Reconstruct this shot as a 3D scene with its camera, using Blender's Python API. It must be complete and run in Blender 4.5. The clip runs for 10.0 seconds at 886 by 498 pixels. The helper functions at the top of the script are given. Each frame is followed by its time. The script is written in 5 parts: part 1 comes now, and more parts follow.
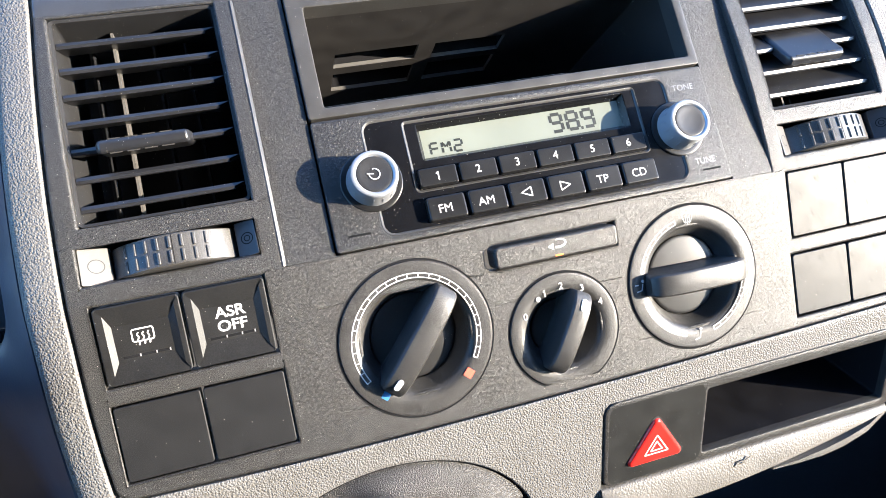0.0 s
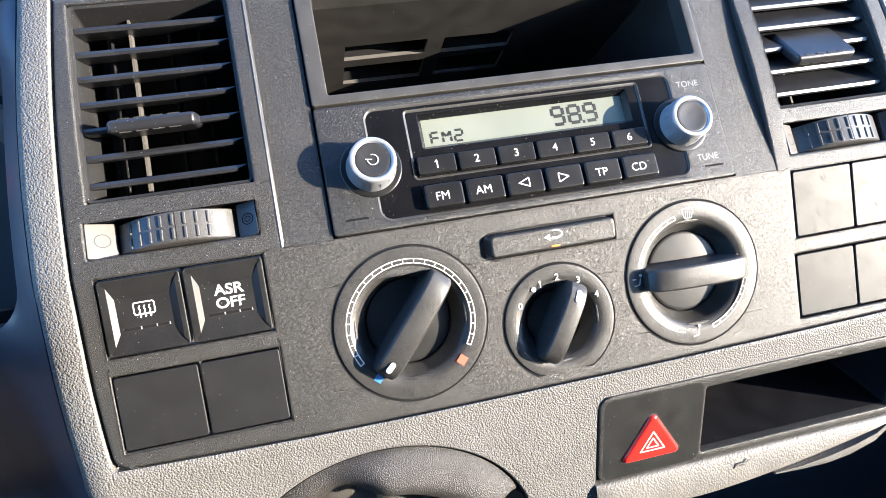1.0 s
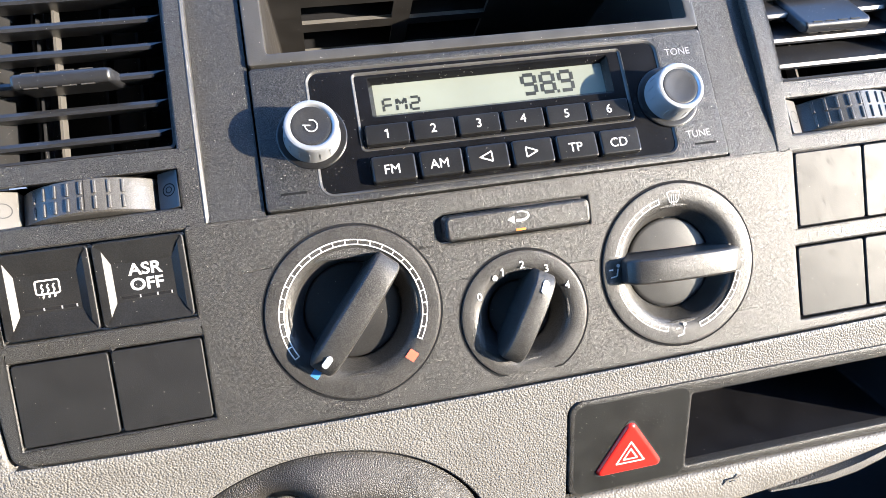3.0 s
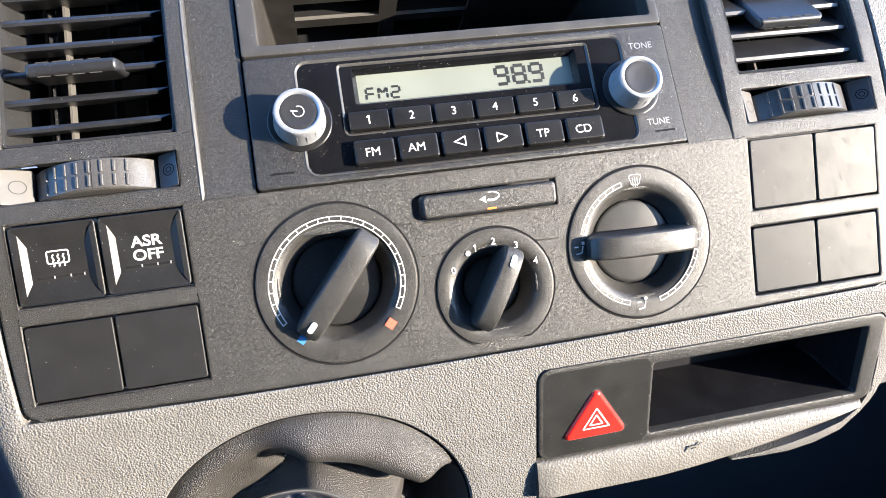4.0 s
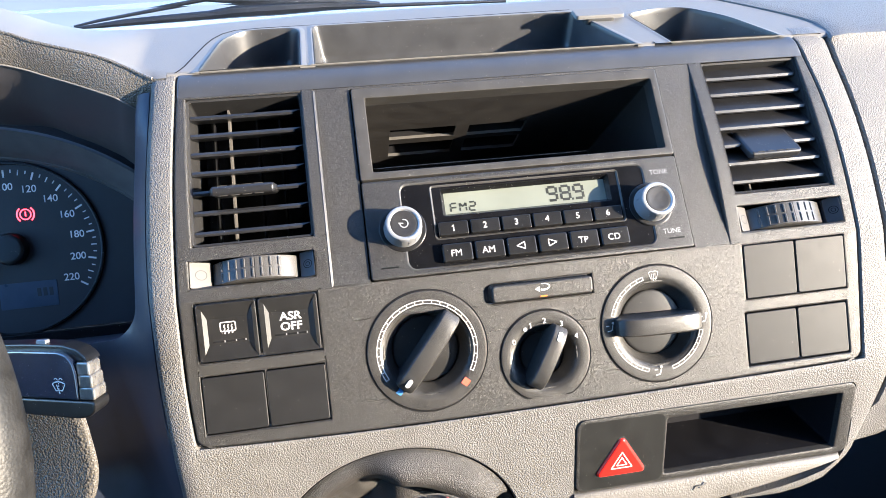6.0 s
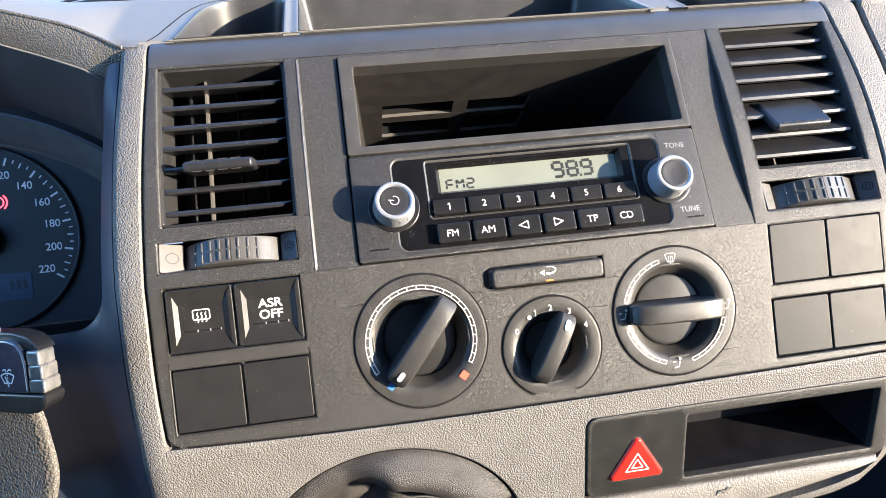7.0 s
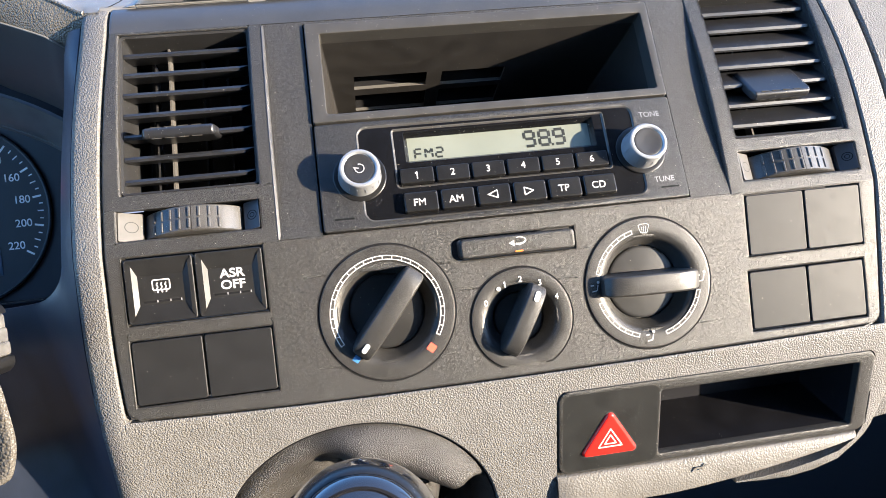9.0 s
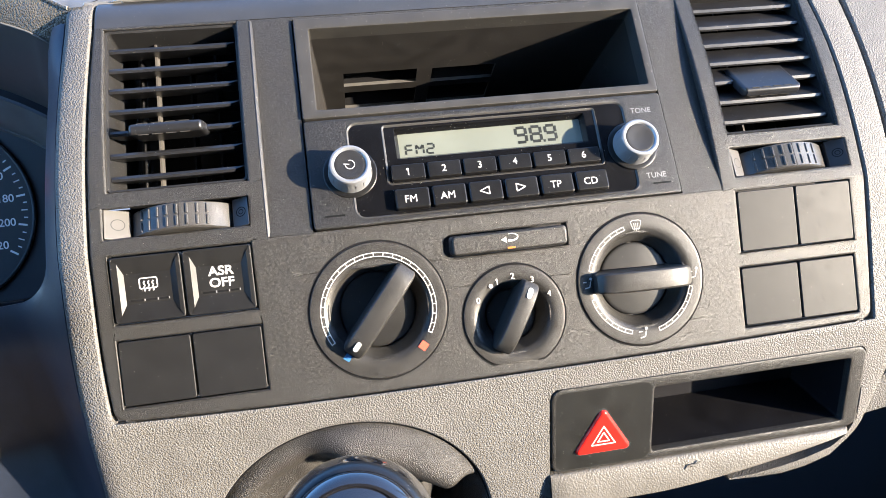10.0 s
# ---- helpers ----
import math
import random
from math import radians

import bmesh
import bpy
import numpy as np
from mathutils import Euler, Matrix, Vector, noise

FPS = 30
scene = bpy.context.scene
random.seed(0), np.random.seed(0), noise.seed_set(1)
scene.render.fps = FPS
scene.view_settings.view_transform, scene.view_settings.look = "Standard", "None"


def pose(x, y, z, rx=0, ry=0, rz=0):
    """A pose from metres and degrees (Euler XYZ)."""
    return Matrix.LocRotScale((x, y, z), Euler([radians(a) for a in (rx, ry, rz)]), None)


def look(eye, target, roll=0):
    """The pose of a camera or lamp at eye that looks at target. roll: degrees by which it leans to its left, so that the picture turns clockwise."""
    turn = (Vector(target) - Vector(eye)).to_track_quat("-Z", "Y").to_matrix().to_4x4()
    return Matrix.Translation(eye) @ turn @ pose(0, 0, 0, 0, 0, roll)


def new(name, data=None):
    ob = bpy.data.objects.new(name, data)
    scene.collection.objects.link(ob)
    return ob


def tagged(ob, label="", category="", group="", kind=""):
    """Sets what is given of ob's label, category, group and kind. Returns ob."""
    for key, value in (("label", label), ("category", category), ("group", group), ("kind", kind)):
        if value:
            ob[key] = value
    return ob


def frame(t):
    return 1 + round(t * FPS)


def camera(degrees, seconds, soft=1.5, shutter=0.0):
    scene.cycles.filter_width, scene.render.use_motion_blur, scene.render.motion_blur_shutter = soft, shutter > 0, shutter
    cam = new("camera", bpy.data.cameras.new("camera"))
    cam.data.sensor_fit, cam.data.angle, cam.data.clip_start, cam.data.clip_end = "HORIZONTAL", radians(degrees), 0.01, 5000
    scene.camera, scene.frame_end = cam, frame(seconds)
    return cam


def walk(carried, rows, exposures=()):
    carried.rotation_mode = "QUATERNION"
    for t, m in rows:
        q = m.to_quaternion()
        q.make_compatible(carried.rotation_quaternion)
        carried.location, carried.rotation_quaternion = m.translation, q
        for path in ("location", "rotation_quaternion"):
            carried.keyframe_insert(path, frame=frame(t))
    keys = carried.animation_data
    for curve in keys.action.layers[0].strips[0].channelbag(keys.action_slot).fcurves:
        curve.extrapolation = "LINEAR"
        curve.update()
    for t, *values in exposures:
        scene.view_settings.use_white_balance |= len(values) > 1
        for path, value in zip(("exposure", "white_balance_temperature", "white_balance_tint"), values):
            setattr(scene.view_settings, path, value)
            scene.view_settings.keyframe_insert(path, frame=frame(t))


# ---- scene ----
# The centre console of a van's dashboard. Layout in millimetres on the fascia:
# u to the right, v up the fascia, w out of it; the fascia leans back by LEAN_BACK degrees.
cam = camera(65.0, 10.0, soft=0.7)
PATH = [
    (0, -0.02527, -0.23018, 1.15732, 55.850, 1.310, -17.943),
    (0.5, -0.02777, -0.24398, 1.16141, 56.416, 1.362, -16.298),
    (1, -0.01328, -0.24312, 1.15154, 56.718, 1.407, -14.785),
    (1.5, -0.00381, -0.22148, 1.13095, 56.548, 1.280, -14.025),
    (2, -0.00252, -0.21939, 1.12480, 56.380, 1.174, -13.228),
    (2.5, 0.01343, -0.22120, 1.12214, 56.471, 1.086, -12.942),
    (2.7, 0.01613, -0.22167, 1.12347, 56.517, 1.085, -13.062),
    (3.8, 0.01773, -0.24595, 1.13309, 56.960, 0.920, -12.748),
    (4, 0.02309, -0.25188, 1.13099, 56.759, 1.103, -12.499),
    (4.5, -0.00223, -0.26521, 1.15833, 56.831, 0.976, -12.221),
    (5, -0.00449, -0.29355, 1.18151, 57.602, 0.954, -11.166),
    (5.5, -0.01158, -0.31858, 1.19906, 59.292, 1.138, -10.372),
    (5.7, -0.01096, -0.31760, 1.20035, 59.522, 1.048, -10.274),
    (6.8, -0.01995, -0.31298, 1.18747, 62.344, 1.144, -9.632),
    (6.9, -0.00239, -0.29505, 1.17048, 60.968, 1.753, -9.564),
    (7, -0.00194, -0.29538, 1.17029, 61.010, 1.722, -9.546),
    (7.5, -0.00203, -0.29407, 1.16546, 60.813, 1.772, -9.493),
    (8, 0.00168, -0.29624, 1.16136, 60.867, 1.731, -9.557),
    (8.5, 0.00738, -0.29699, 1.15980, 60.724, 1.693, -9.417),
    (9, 0.01396, -0.29719, 1.15529, 60.590, 1.750, -9.497),
    (9.5, 0.01715, -0.29778, 1.15151, 60.773, 1.617, -9.914),
    (10, 0.01246, -0.29556, 1.15139, 60.782, 1.471, -10.446),
]
walk(cam, [(t, pose(x, y, z, rx, ry, rz)) for t, x, y, z, rx, ry, rz in PATH],
     [(0, 2.55, 5730, 9), (2.5, 2.53, 5770, 9), (5.5, 2.53, 5900, 10), (7, 2.38, 6090, 10), (10, 2.33, 6060, 10)])

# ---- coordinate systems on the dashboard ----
LEAN_BACK = radians(28)
MM = 0.001
PANEL = Matrix((
    (1, 0, 0, 0),
    (0, math.sin(LEAN_BACK), -math.cos(LEAN_BACK), 0),
    (0, math.cos(LEAN_BACK), math.sin(LEAN_BACK), 1.0),
    (0, 0, 0, 1)))


def plane(v, w, angle):
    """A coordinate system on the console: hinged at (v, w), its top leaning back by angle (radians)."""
    c, s = math.cos(angle), math.sin(angle)
    return PANEL @ Matrix(((1, 0, 0, 0), (0, c, s, v * MM), (0, -s, c, w * MM), (0, 0, 0, 1)))


LOWER = plane(0, -1.5, 0)
UPPER = plane(0, -1.5, math.atan(31 / 110))
FOOT = plane(-80, -1.5, -math.atan(0.33))
TOP = plane(127, -38, math.radians(54.8))

# ---- light ----
SUN = (PANEL.to_3x3() @ Vector((17.6, -0.9, 11.5))).normalized()
world = bpy.data.worlds.new("sky")
scene.world = world
world.use_nodes = True
nt = world.node_tree
sky = nt.nodes.new("ShaderNodeTexSky")
sky.sky_type, sky.sun_disc = "NISHITA", False
sky.dust_density, sky.ozone_density = 0.4, 4.6
sky.sun_elevation = math.asin(SUN.z)
sky.sun_rotation = math.atan2(SUN.x, SUN.y)
nt.links.new(sky.outputs[0], nt.nodes["Background"].inputs[0])
nt.nodes["Background"].inputs[1].default_value = 0.25
sun = new("sun", bpy.data.lights.new("sun", "SUN"))
sun.data.energy, sun.data.angle, sun.data.color = 5.0, radians(0.5), (1.0, 0.81, 0.58)
sun.matrix_world = look(SUN * 20, (0, 0, 0))
# the sky's light through the windscreen
screen_sky = new("windscreen_sky", bpy.data.lights.new("windscreen_sky", "AREA"))
screen_sky.data.shape, screen_sky.data.size, screen_sky.data.size_y = "RECTANGLE", 1.5, 0.9
screen_sky.data.energy, screen_sky.data.color = 0.27, (0.43, 0.6, 1.0)
screen_sky.matrix_world = look((0.1, 0.01, 1.51), (0.1, -0.838, 0.98))


# ---- mesh helpers ----
def rrect(x0, y0, x1, y1, r, n=4):
    """Rounded rectangle, anticlockwise."""
    r = max(r, 0.01)
    out = []
    for cx, cy, a in ((x1 - r, y0 + r, -90), (x1 - r, y1 - r, 0), (x0 + r, y1 - r, 90), (x0 + r, y0 + r, 180)):
        out += [(cx + r * math.cos(radians(a + 90 * i / n)), cy + r * math.sin(radians(a + 90 * i / n))) for i in range(n + 1)]
    return out


def disc(cx, cy, r, n=48):
    return [(cx + r * math.cos(2 * math.pi * i / n), cy + r * math.sin(2 * math.pi * i / n)) for i in range(n)]


def inset(poly, d):
    """The polygon moved inwards by d, corner by corner."""
    n, out = len(poly), []
    for i in range(n):
        a, b, c = Vector(poly[i - 1]), Vector(poly[i]), Vector(poly[(i + 1) % n])
        e, f = (b - a), (c - b)
        if e.length < 1e-6 or f.length < 1e-6:
            e = f = e if e.length > f.length else f
        e.normalize(), f.normalize()
        p, q = Vector((-e.y, e.x)), Vector((-f.y, f.x))
        m = p + q
        m = m / max(m.dot(m) / 2, 0.3)
        out.append(tuple(b + m * d))
    return out


def loop_verts(bm, poly, n):
    return [bm.verts.new((x, y, n)) for x, y in poly]


def bridge(bm, a, b):
    k = len(a)
    for i in range(k):
        bm.faces.new((a[i], a[(i + 1) % k], b[(i + 1) % k], b[i]))


def prism(bm, poly, n0, n1, ch=0.4, steps=2):
    """A plate with a rounded upper edge."""
    prev = loop_verts(bm, poly, n0)
    bm.faces.new(prev[::-1])
    for i in range(steps + 1):
        a = math.pi / 2 * i / steps
        cur = loop_verts(bm, inset(poly, ch * (1 - math.cos(a))), n1 - ch + ch * math.sin(a))
        bridge(bm, prev, cur)
        prev = cur
    bm.faces.new(prev)
    return bm


def collar(bm, outer, inner, n0, n1, deep, ch=0.4):
    """A flat ring between two outlines of equal count: outer skirt to n0, face at n1, inner wall down to deep."""
    rows = [(outer, n0), (outer, n1 - ch), (inset(outer, ch * 0.3), n1 - ch * 0.3), (inset(outer, ch), n1),
            (inset(inner, -ch), n1), (inset(inner, -ch * 0.3), n1 - ch * 0.3), (inner, n1 - ch), (inner, deep)]
    prev = None
    for poly, n in rows:
        cur = loop_verts(bm, poly, n)
        if prev:
            bridge(bm, prev, cur)
        prev = cur
    return bm


def lathe(bm, prof, cx=0, cy=0, seg=64, cap0=False, cap1=True):
    prev = first = None
    for r, n in prof:
        cur = loop_verts(bm, disc(cx, cy, r, seg), n)
        if prev:
            bridge(bm, prev, cur)
        first, prev = first or cur, cur
    if cap1:
        bm.faces.new(prev)
    if cap0:
        bm.faces.new(first[::-1])
    return bm


def box(bm, x0, x1, y0, y1, z0, z1):
    v = [bm.verts.new((x, y, z)) for z in (z0, z1) for y in (y0, y1) for x in (x0, x1)]
    for f in ((0, 2, 3, 1), (4, 5, 7, 6), (0, 1, 5, 4), (1, 3, 7, 5), (3, 2, 6, 7), (2, 0, 4, 6)):
        bm.faces.new([v[i] for i in f])
    return bm


def sheet(bm, rows, close=False):
    """A skin through rows of points."""
    vs = [[bm.verts.new(p) for p in row] for row in rows]
    for a, b in zip(vs, vs[1:]):
        for i in range(len(a) - (0 if close else 1)):
            j = (i + 1) % len(a)
            bm.faces.new((a[i], a[j], b[j], b[i]))
    return bm


def rod(bm, pts, r, seg=12):
    """A tube with round section along points; r is one radius or one for each point."""
    pts = [Vector(p) for p in pts]
    rs = r if isinstance(r, (list, tuple)) else [r] * len(pts)
    prev, side = None, None
    for i, p in enumerate(pts):
        d = (pts[min(i + 1, len(pts) - 1)] - pts[max(i - 1, 0)]).normalized()
        side = (side - d * side.dot(d)).normalized() if side else d.orthogonal().normalized()
        up = d.cross(side)
        cur = [bm.verts.new(p + (side * math.cos(2 * math.pi * k / seg) + up * math.sin(2 * math.pi * k / seg)) * rs[i]) for k in range(seg)]
        if prev:
            bridge(bm, prev, cur)
        else:
            bm.faces.new(cur[::-1])
        prev = cur
    bm.faces.new(prev)
    return bm


def turned(bm, m):
    bm.transform(m)
    return bm


def part(name, bm, material, parent, label="", sharp=40):
    """Links a bmesh, in millimetres, as one mesh under a thing or part."""
    bmesh.ops.recalc_face_normals(bm, faces=bm.faces)
    bmesh.ops.scale(bm, vec=(MM, MM, MM), verts=bm.verts)
    me = bpy.data.meshes.new(name)
    bm.to_mesh(me)
    bm.free()
    me.polygons.foreach_set("use_smooth", [True] * len(me.polygons))
    me.set_sharp_from_angle(angle=radians(sharp))
    me.materials.append(material)
    ob = new(name, me)
    even = ob.modifiers.new("even shading", "WEIGHTED_NORMAL")
    even.keep_sharp, even.weight = True, 100
    ob.parent = parent
    return tagged(ob, label) if label else ob


def thing(name, frame_, u, s, n, label, category, group="", kind=""):
    ob = new(name)
    ob.empty_display_size = 0.01
    ob.matrix_basis = frame_ @ Matrix.Translation((u * MM, s * MM, n * MM))
    return tagged(ob, label, category, group, kind)


def text_bm(words, size, x, y, z, align="CENTER", thick=0.05, squeeze=1.0, turn=0, bold=0.008):
    """Lettering in the built-in font; size is the height of capitals."""
    cu = bpy.data.curves.new("words", "FONT")
    cu.body, cu.align_x, cu.align_y = words, align, "CENTER"
    cu.size, cu.extrude, cu.offset = size / 0.72, thick, size * bold
    ob = bpy.data.objects.new("words", cu)
    me = bpy.data.meshes.new_from_object(ob)
    bm = bmesh.new()
    bm.from_mesh(me)
    bpy.data.objects.remove(ob)
    bpy.data.meshes.remove(me)
    bpy.data.curves.remove(cu)
    bm.transform(Matrix.Translation((x, y, z)) @ Matrix.Rotation(radians(turn), 4, "Z") @ Matrix.Diagonal((squeeze, 1, 1, 1)))
    return bm


def numeral_bm(ch, size, x, y, z, bold=0.0):
    """A digit; the one has a flag, as on the switches."""
    if ch != "1":
        return text_bm(ch, size, x, y, z, bold=bold)
    bm = bmesh.new()
    pts = [(-0.02, -0.5), (0.13, -0.5), (0.13, 0.5), (0.0, 0.5), (-0.22, 0.34), (-0.22, 0.2), (-0.02, 0.32)]
    a = loop_verts(bm, [(x + px * size, y + py * size) for px, py in pts], z - 0.05)
    b = loop_verts(bm, [(x + px * size, y + py * size) for px, py in pts], z + 0.05)
    bridge(bm, a, b)
    bm.faces.new(b)
    return bm


def bar(bm, x0, y0, x1, y1, width, n, lift=0.06):
    """A printed stroke from one point to another."""
    d = Vector((x1 - x0, y1 - y0))
    q = Vector((-d.y, d.x)).normalized() * width / 2
    pts = [(x0 - q.x, y0 - q.y), (x1 - q.x, y1 - q.y), (x1 + q.x, y1 + q.y), (x0 + q.x, y0 + q.y)]
    a, b = loop_verts(bm, pts, n), loop_verts(bm, pts, n + lift)
    bridge(bm, a, b)
    bm.faces.new(b)
    return bm


def strokes(lines, width, n, lift=0.06):
    bm = bmesh.new()
    for line in lines:
        for (x0, y0), (x1, y1) in zip(line, line[1:]):
            bar(bm, x0, y0, x1, y1, width, n, lift)
    return bm


# ---- materials ----
def mat(name, color, rough, metal=0.0, grain=0.0, size=0.7, cells=False, wear=0.15, dust=0.0, spec=0.5, coat=0.0, mottling=12.0, glint=0.0, facet=0.0):
    """A moulded or painted surface: grain is the relief in mm at the given size in mm, dust the share of pale specks."""
    m = bpy.data.materials.new(name)
    m.use_nodes = True
    t = m.node_tree
    b = t.nodes["Principled BSDF"]
    b.inputs["Metallic"].default_value = metal
    b.inputs["Specular IOR Level"].default_value = spec
    b.inputs["Coat Weight"].default_value = coat
    b.inputs["Coat Roughness"].default_value = 0.08
    co = t.nodes.new("ShaderNodeTexCoord")
    big = t.nodes.new("ShaderNodeTexNoise")
    big.inputs["Scale"].default_value, big.inputs["Detail"].default_value = 1000 / mottling, 5
    t.links.new(co.outputs["Object"], big.inputs["Vector"])
    ramp = t.nodes.new("ShaderNodeMapRange")
    ramp.inputs["From Min"].default_value, ramp.inputs["From Max"].default_value = 0.3, 0.7
    ramp.inputs["To Min"].default_value, ramp.inputs["To Max"].default_value = 1 - wear, 1 + wear
    t.links.new(big.outputs["Fac"], ramp.inputs["Value"])
    mul = t.nodes.new("ShaderNodeVectorMath")
    mul.operation = "SCALE"
    mul.inputs[0].default_value = color
    t.links.new(ramp.outputs[0], mul.inputs["Scale"])
    col = mul.outputs[0]
    rr = t.nodes.new("ShaderNodeMapRange")
    rr.inputs["From Min"].default_value, rr.inputs["From Max"].default_value = 0.3, 0.7
    rr.inputs["To Min"].default_value, rr.inputs["To Max"].default_value = rough * (1 - min(0.1, wear)), min(1, rough * (1 + min(0.12, wear)))
    t.links.new(big.outputs["Fac"], rr.inputs["Value"])
    t.links.new(rr.outputs[0], b.inputs["Roughness"])
    if dust:
        sp = t.nodes.new("ShaderNodeTexVoronoi")
        sp.inputs["Scale"].default_value = 1700
        t.links.new(co.outputs["Object"], sp.inputs["Vector"])
        near = t.nodes.new("ShaderNodeMath")
        near.operation, near.inputs[1].default_value = "LESS_THAN", 0.2
        t.links.new(sp.outputs["Distance"], near.inputs[0])
        sep = t.nodes.new("ShaderNodeSeparateColor")
        t.links.new(sp.outputs["Color"], sep.inputs[0])
        few = t.nodes.new("ShaderNodeMath")
        few.operation, few.inputs[1].default_value = "LESS_THAN", dust
        t.links.new(sep.outputs[0], few.inputs[0])
        patch = t.nodes.new("ShaderNodeTexNoise")
        patch.inputs["Scale"].default_value = 60
        t.links.new(co.outputs["Object"], patch.inputs["Vector"])
        where = t.nodes.new("ShaderNodeMapRange")
        where.inputs["From Min"].default_value, where.inputs["From Max"].default_value = 0.45, 0.7
        where.inputs["To Min"].default_value, where.inputs["To Max"].default_value = dust * 0.15, dust * 1.6
        t.links.new(patch.outputs["Fac"], where.inputs["Value"])
        t.links.new(where.outputs[0], few.inputs[1])
        both = t.nodes.new("ShaderNodeMath")
        both.operation = "MULTIPLY"
        t.links.new(near.outputs[0], both.inputs[0])
        t.links.new(few.outputs[0], both.inputs[1])
        mix = t.nodes.new("ShaderNodeMix")
        mix.data_type = "RGBA"
        t.links.new(both.outputs[0], mix.inputs[0])
        t.links.new(col, mix.inputs[6])
        mix.inputs[7].default_value = (0.5, 0.47, 0.42, 1)
        col = mix.outputs[2]
    t.links.new(col, b.inputs["Base Color"])
    if grain:
        if cells:
            tex = t.nodes.new("ShaderNodeTexVoronoi")
            tex.feature = "SMOOTH_F1"
            tex.inputs["Scale"].default_value = 1000 / size
            tex.inputs["Smoothness"].default_value = 0.35
            warp = t.nodes.new("ShaderNodeTexNoise")
            warp.inputs["Scale"].default_value = 500 / size
            add = t.nodes.new("ShaderNodeMixRGB")
            add.blend_type, add.inputs[0].default_value = "ADD", 0.0007 * size
            t.links.new(co.outputs["Object"], warp.inputs["Vector"])
            t.links.new(co.outputs["Object"], add.inputs[1])
            t.links.new(warp.outputs["Color"], add.inputs[2])
            t.links.new(add.outputs[0], tex.inputs["Vector"])
            height = tex.outputs["Distance"]
        else:
            tex = t.nodes.new("ShaderNodeTexNoise")
            tex.inputs["Scale"].default_value, tex.inputs["Detail"].default_value = 1000 / size, 3
            t.links.new(co.outputs["Object"], tex.inputs["Vector"])
            height = tex.outputs["Fac"]
        # lightens the colour of the grain's tips, so sun glints are painted in
        if glint:
            tone = t.nodes.new("ShaderNodeMapRange")
            tone.inputs["From Min"].default_value, tone.inputs["From Max"].default_value = 0.41, 0.63
            tone.inputs["To Min"].default_value, tone.inputs["To Max"].default_value = 1 - glint, 1 + 2.2 * glint
            t.links.new(height, tone.inputs["Value"])
            lit = t.nodes.new("ShaderNodeVectorMath")
            lit.operation = "SCALE"
            t.links.new(mul.outputs[0], lit.inputs[0])
            t.links.new(tone.outputs[0], lit.inputs["Scale"])
            if dust:
                t.links.new(lit.outputs[0], mix.inputs[6])
            else:
                t.links.new(lit.outputs[0], b.inputs["Base Color"])
            shine = t.nodes.new("ShaderNodeMath")
            shine.operation = "MULTIPLY_ADD"
            shine.inputs[1].default_value, shine.inputs[2].default_value = spec * 0.2, spec * 0.8
            t.links.new(tone.outputs[0], shine.inputs[0])
            t.links.new(shine.outputs[0], b.inputs["Specular IOR Level"])
        bump = t.nodes.new("ShaderNodeBump")
        bump.inputs["Strength"].default_value = 1.0
        bump.inputs["Distance"].default_value = grain * MM * (-1 if cells else 1)
        t.links.new(height, bump.inputs["Height"])
        t.links.new(bump.outputs[0], b.inputs["Normal"])
        if facet:
            bits = t.nodes.new("ShaderNodeTexVoronoi")
            bits.inputs["Scale"].default_value = 1000 / (size * 0.9)
            t.links.new(co.outputs["Object"], bits.inputs["Vector"])
            centred = t.nodes.new("ShaderNodeVectorMath")
            centred.operation = "SUBTRACT"
            centred.inputs[1].default_value = (0.5, 0.5, 0.5)
            t.links.new(bits.outputs["Color"], centred.inputs[0])
            square = t.nodes.new("ShaderNodeVectorMath")
            square.operation = "MULTIPLY"
            t.links.new(centred.outputs[0], square.inputs[0])
            t.links.new(centred.outputs[0], square.inputs[1])
            cube = t.nodes.new("ShaderNodeVectorMath")
            cube.operation = "MULTIPLY"
            t.links.new(square.outputs[0], cube.inputs[0])
            t.links.new(centred.outputs[0], cube.inputs[1])
            tilt = t.nodes.new("ShaderNodeVectorMath")
            tilt.operation = "SCALE"
            tilt.inputs["Scale"].default_value = 8 * facet
            t.links.new(cube.outputs[0], tilt.inputs[0])
            geo = t.nodes.new("ShaderNodeNewGeometry")
            add2 = t.nodes.new("ShaderNodeVectorMath")
            add2.operation = "ADD"
            t.links.new(geo.outputs["Normal"], add2.inputs[0])
            t.links.new(tilt.outputs[0], add2.inputs[1])
            unit = t.nodes.new("ShaderNodeVectorMath")
            unit.operation = "NORMALIZE"
            t.links.new(add2.outputs[0], unit.inputs[0])
            t.links.new(unit.outputs[0], bump.inputs["Normal"])
    return m


def glow(name, color, strength):
    m = mat(name, color, 0.5)
    b = m.node_tree.nodes["Principled BSDF"]
    b.inputs["Emission Color"].default_value = (*color, 1)
    b.inputs["Emission Strength"].default_value = strength
    return m


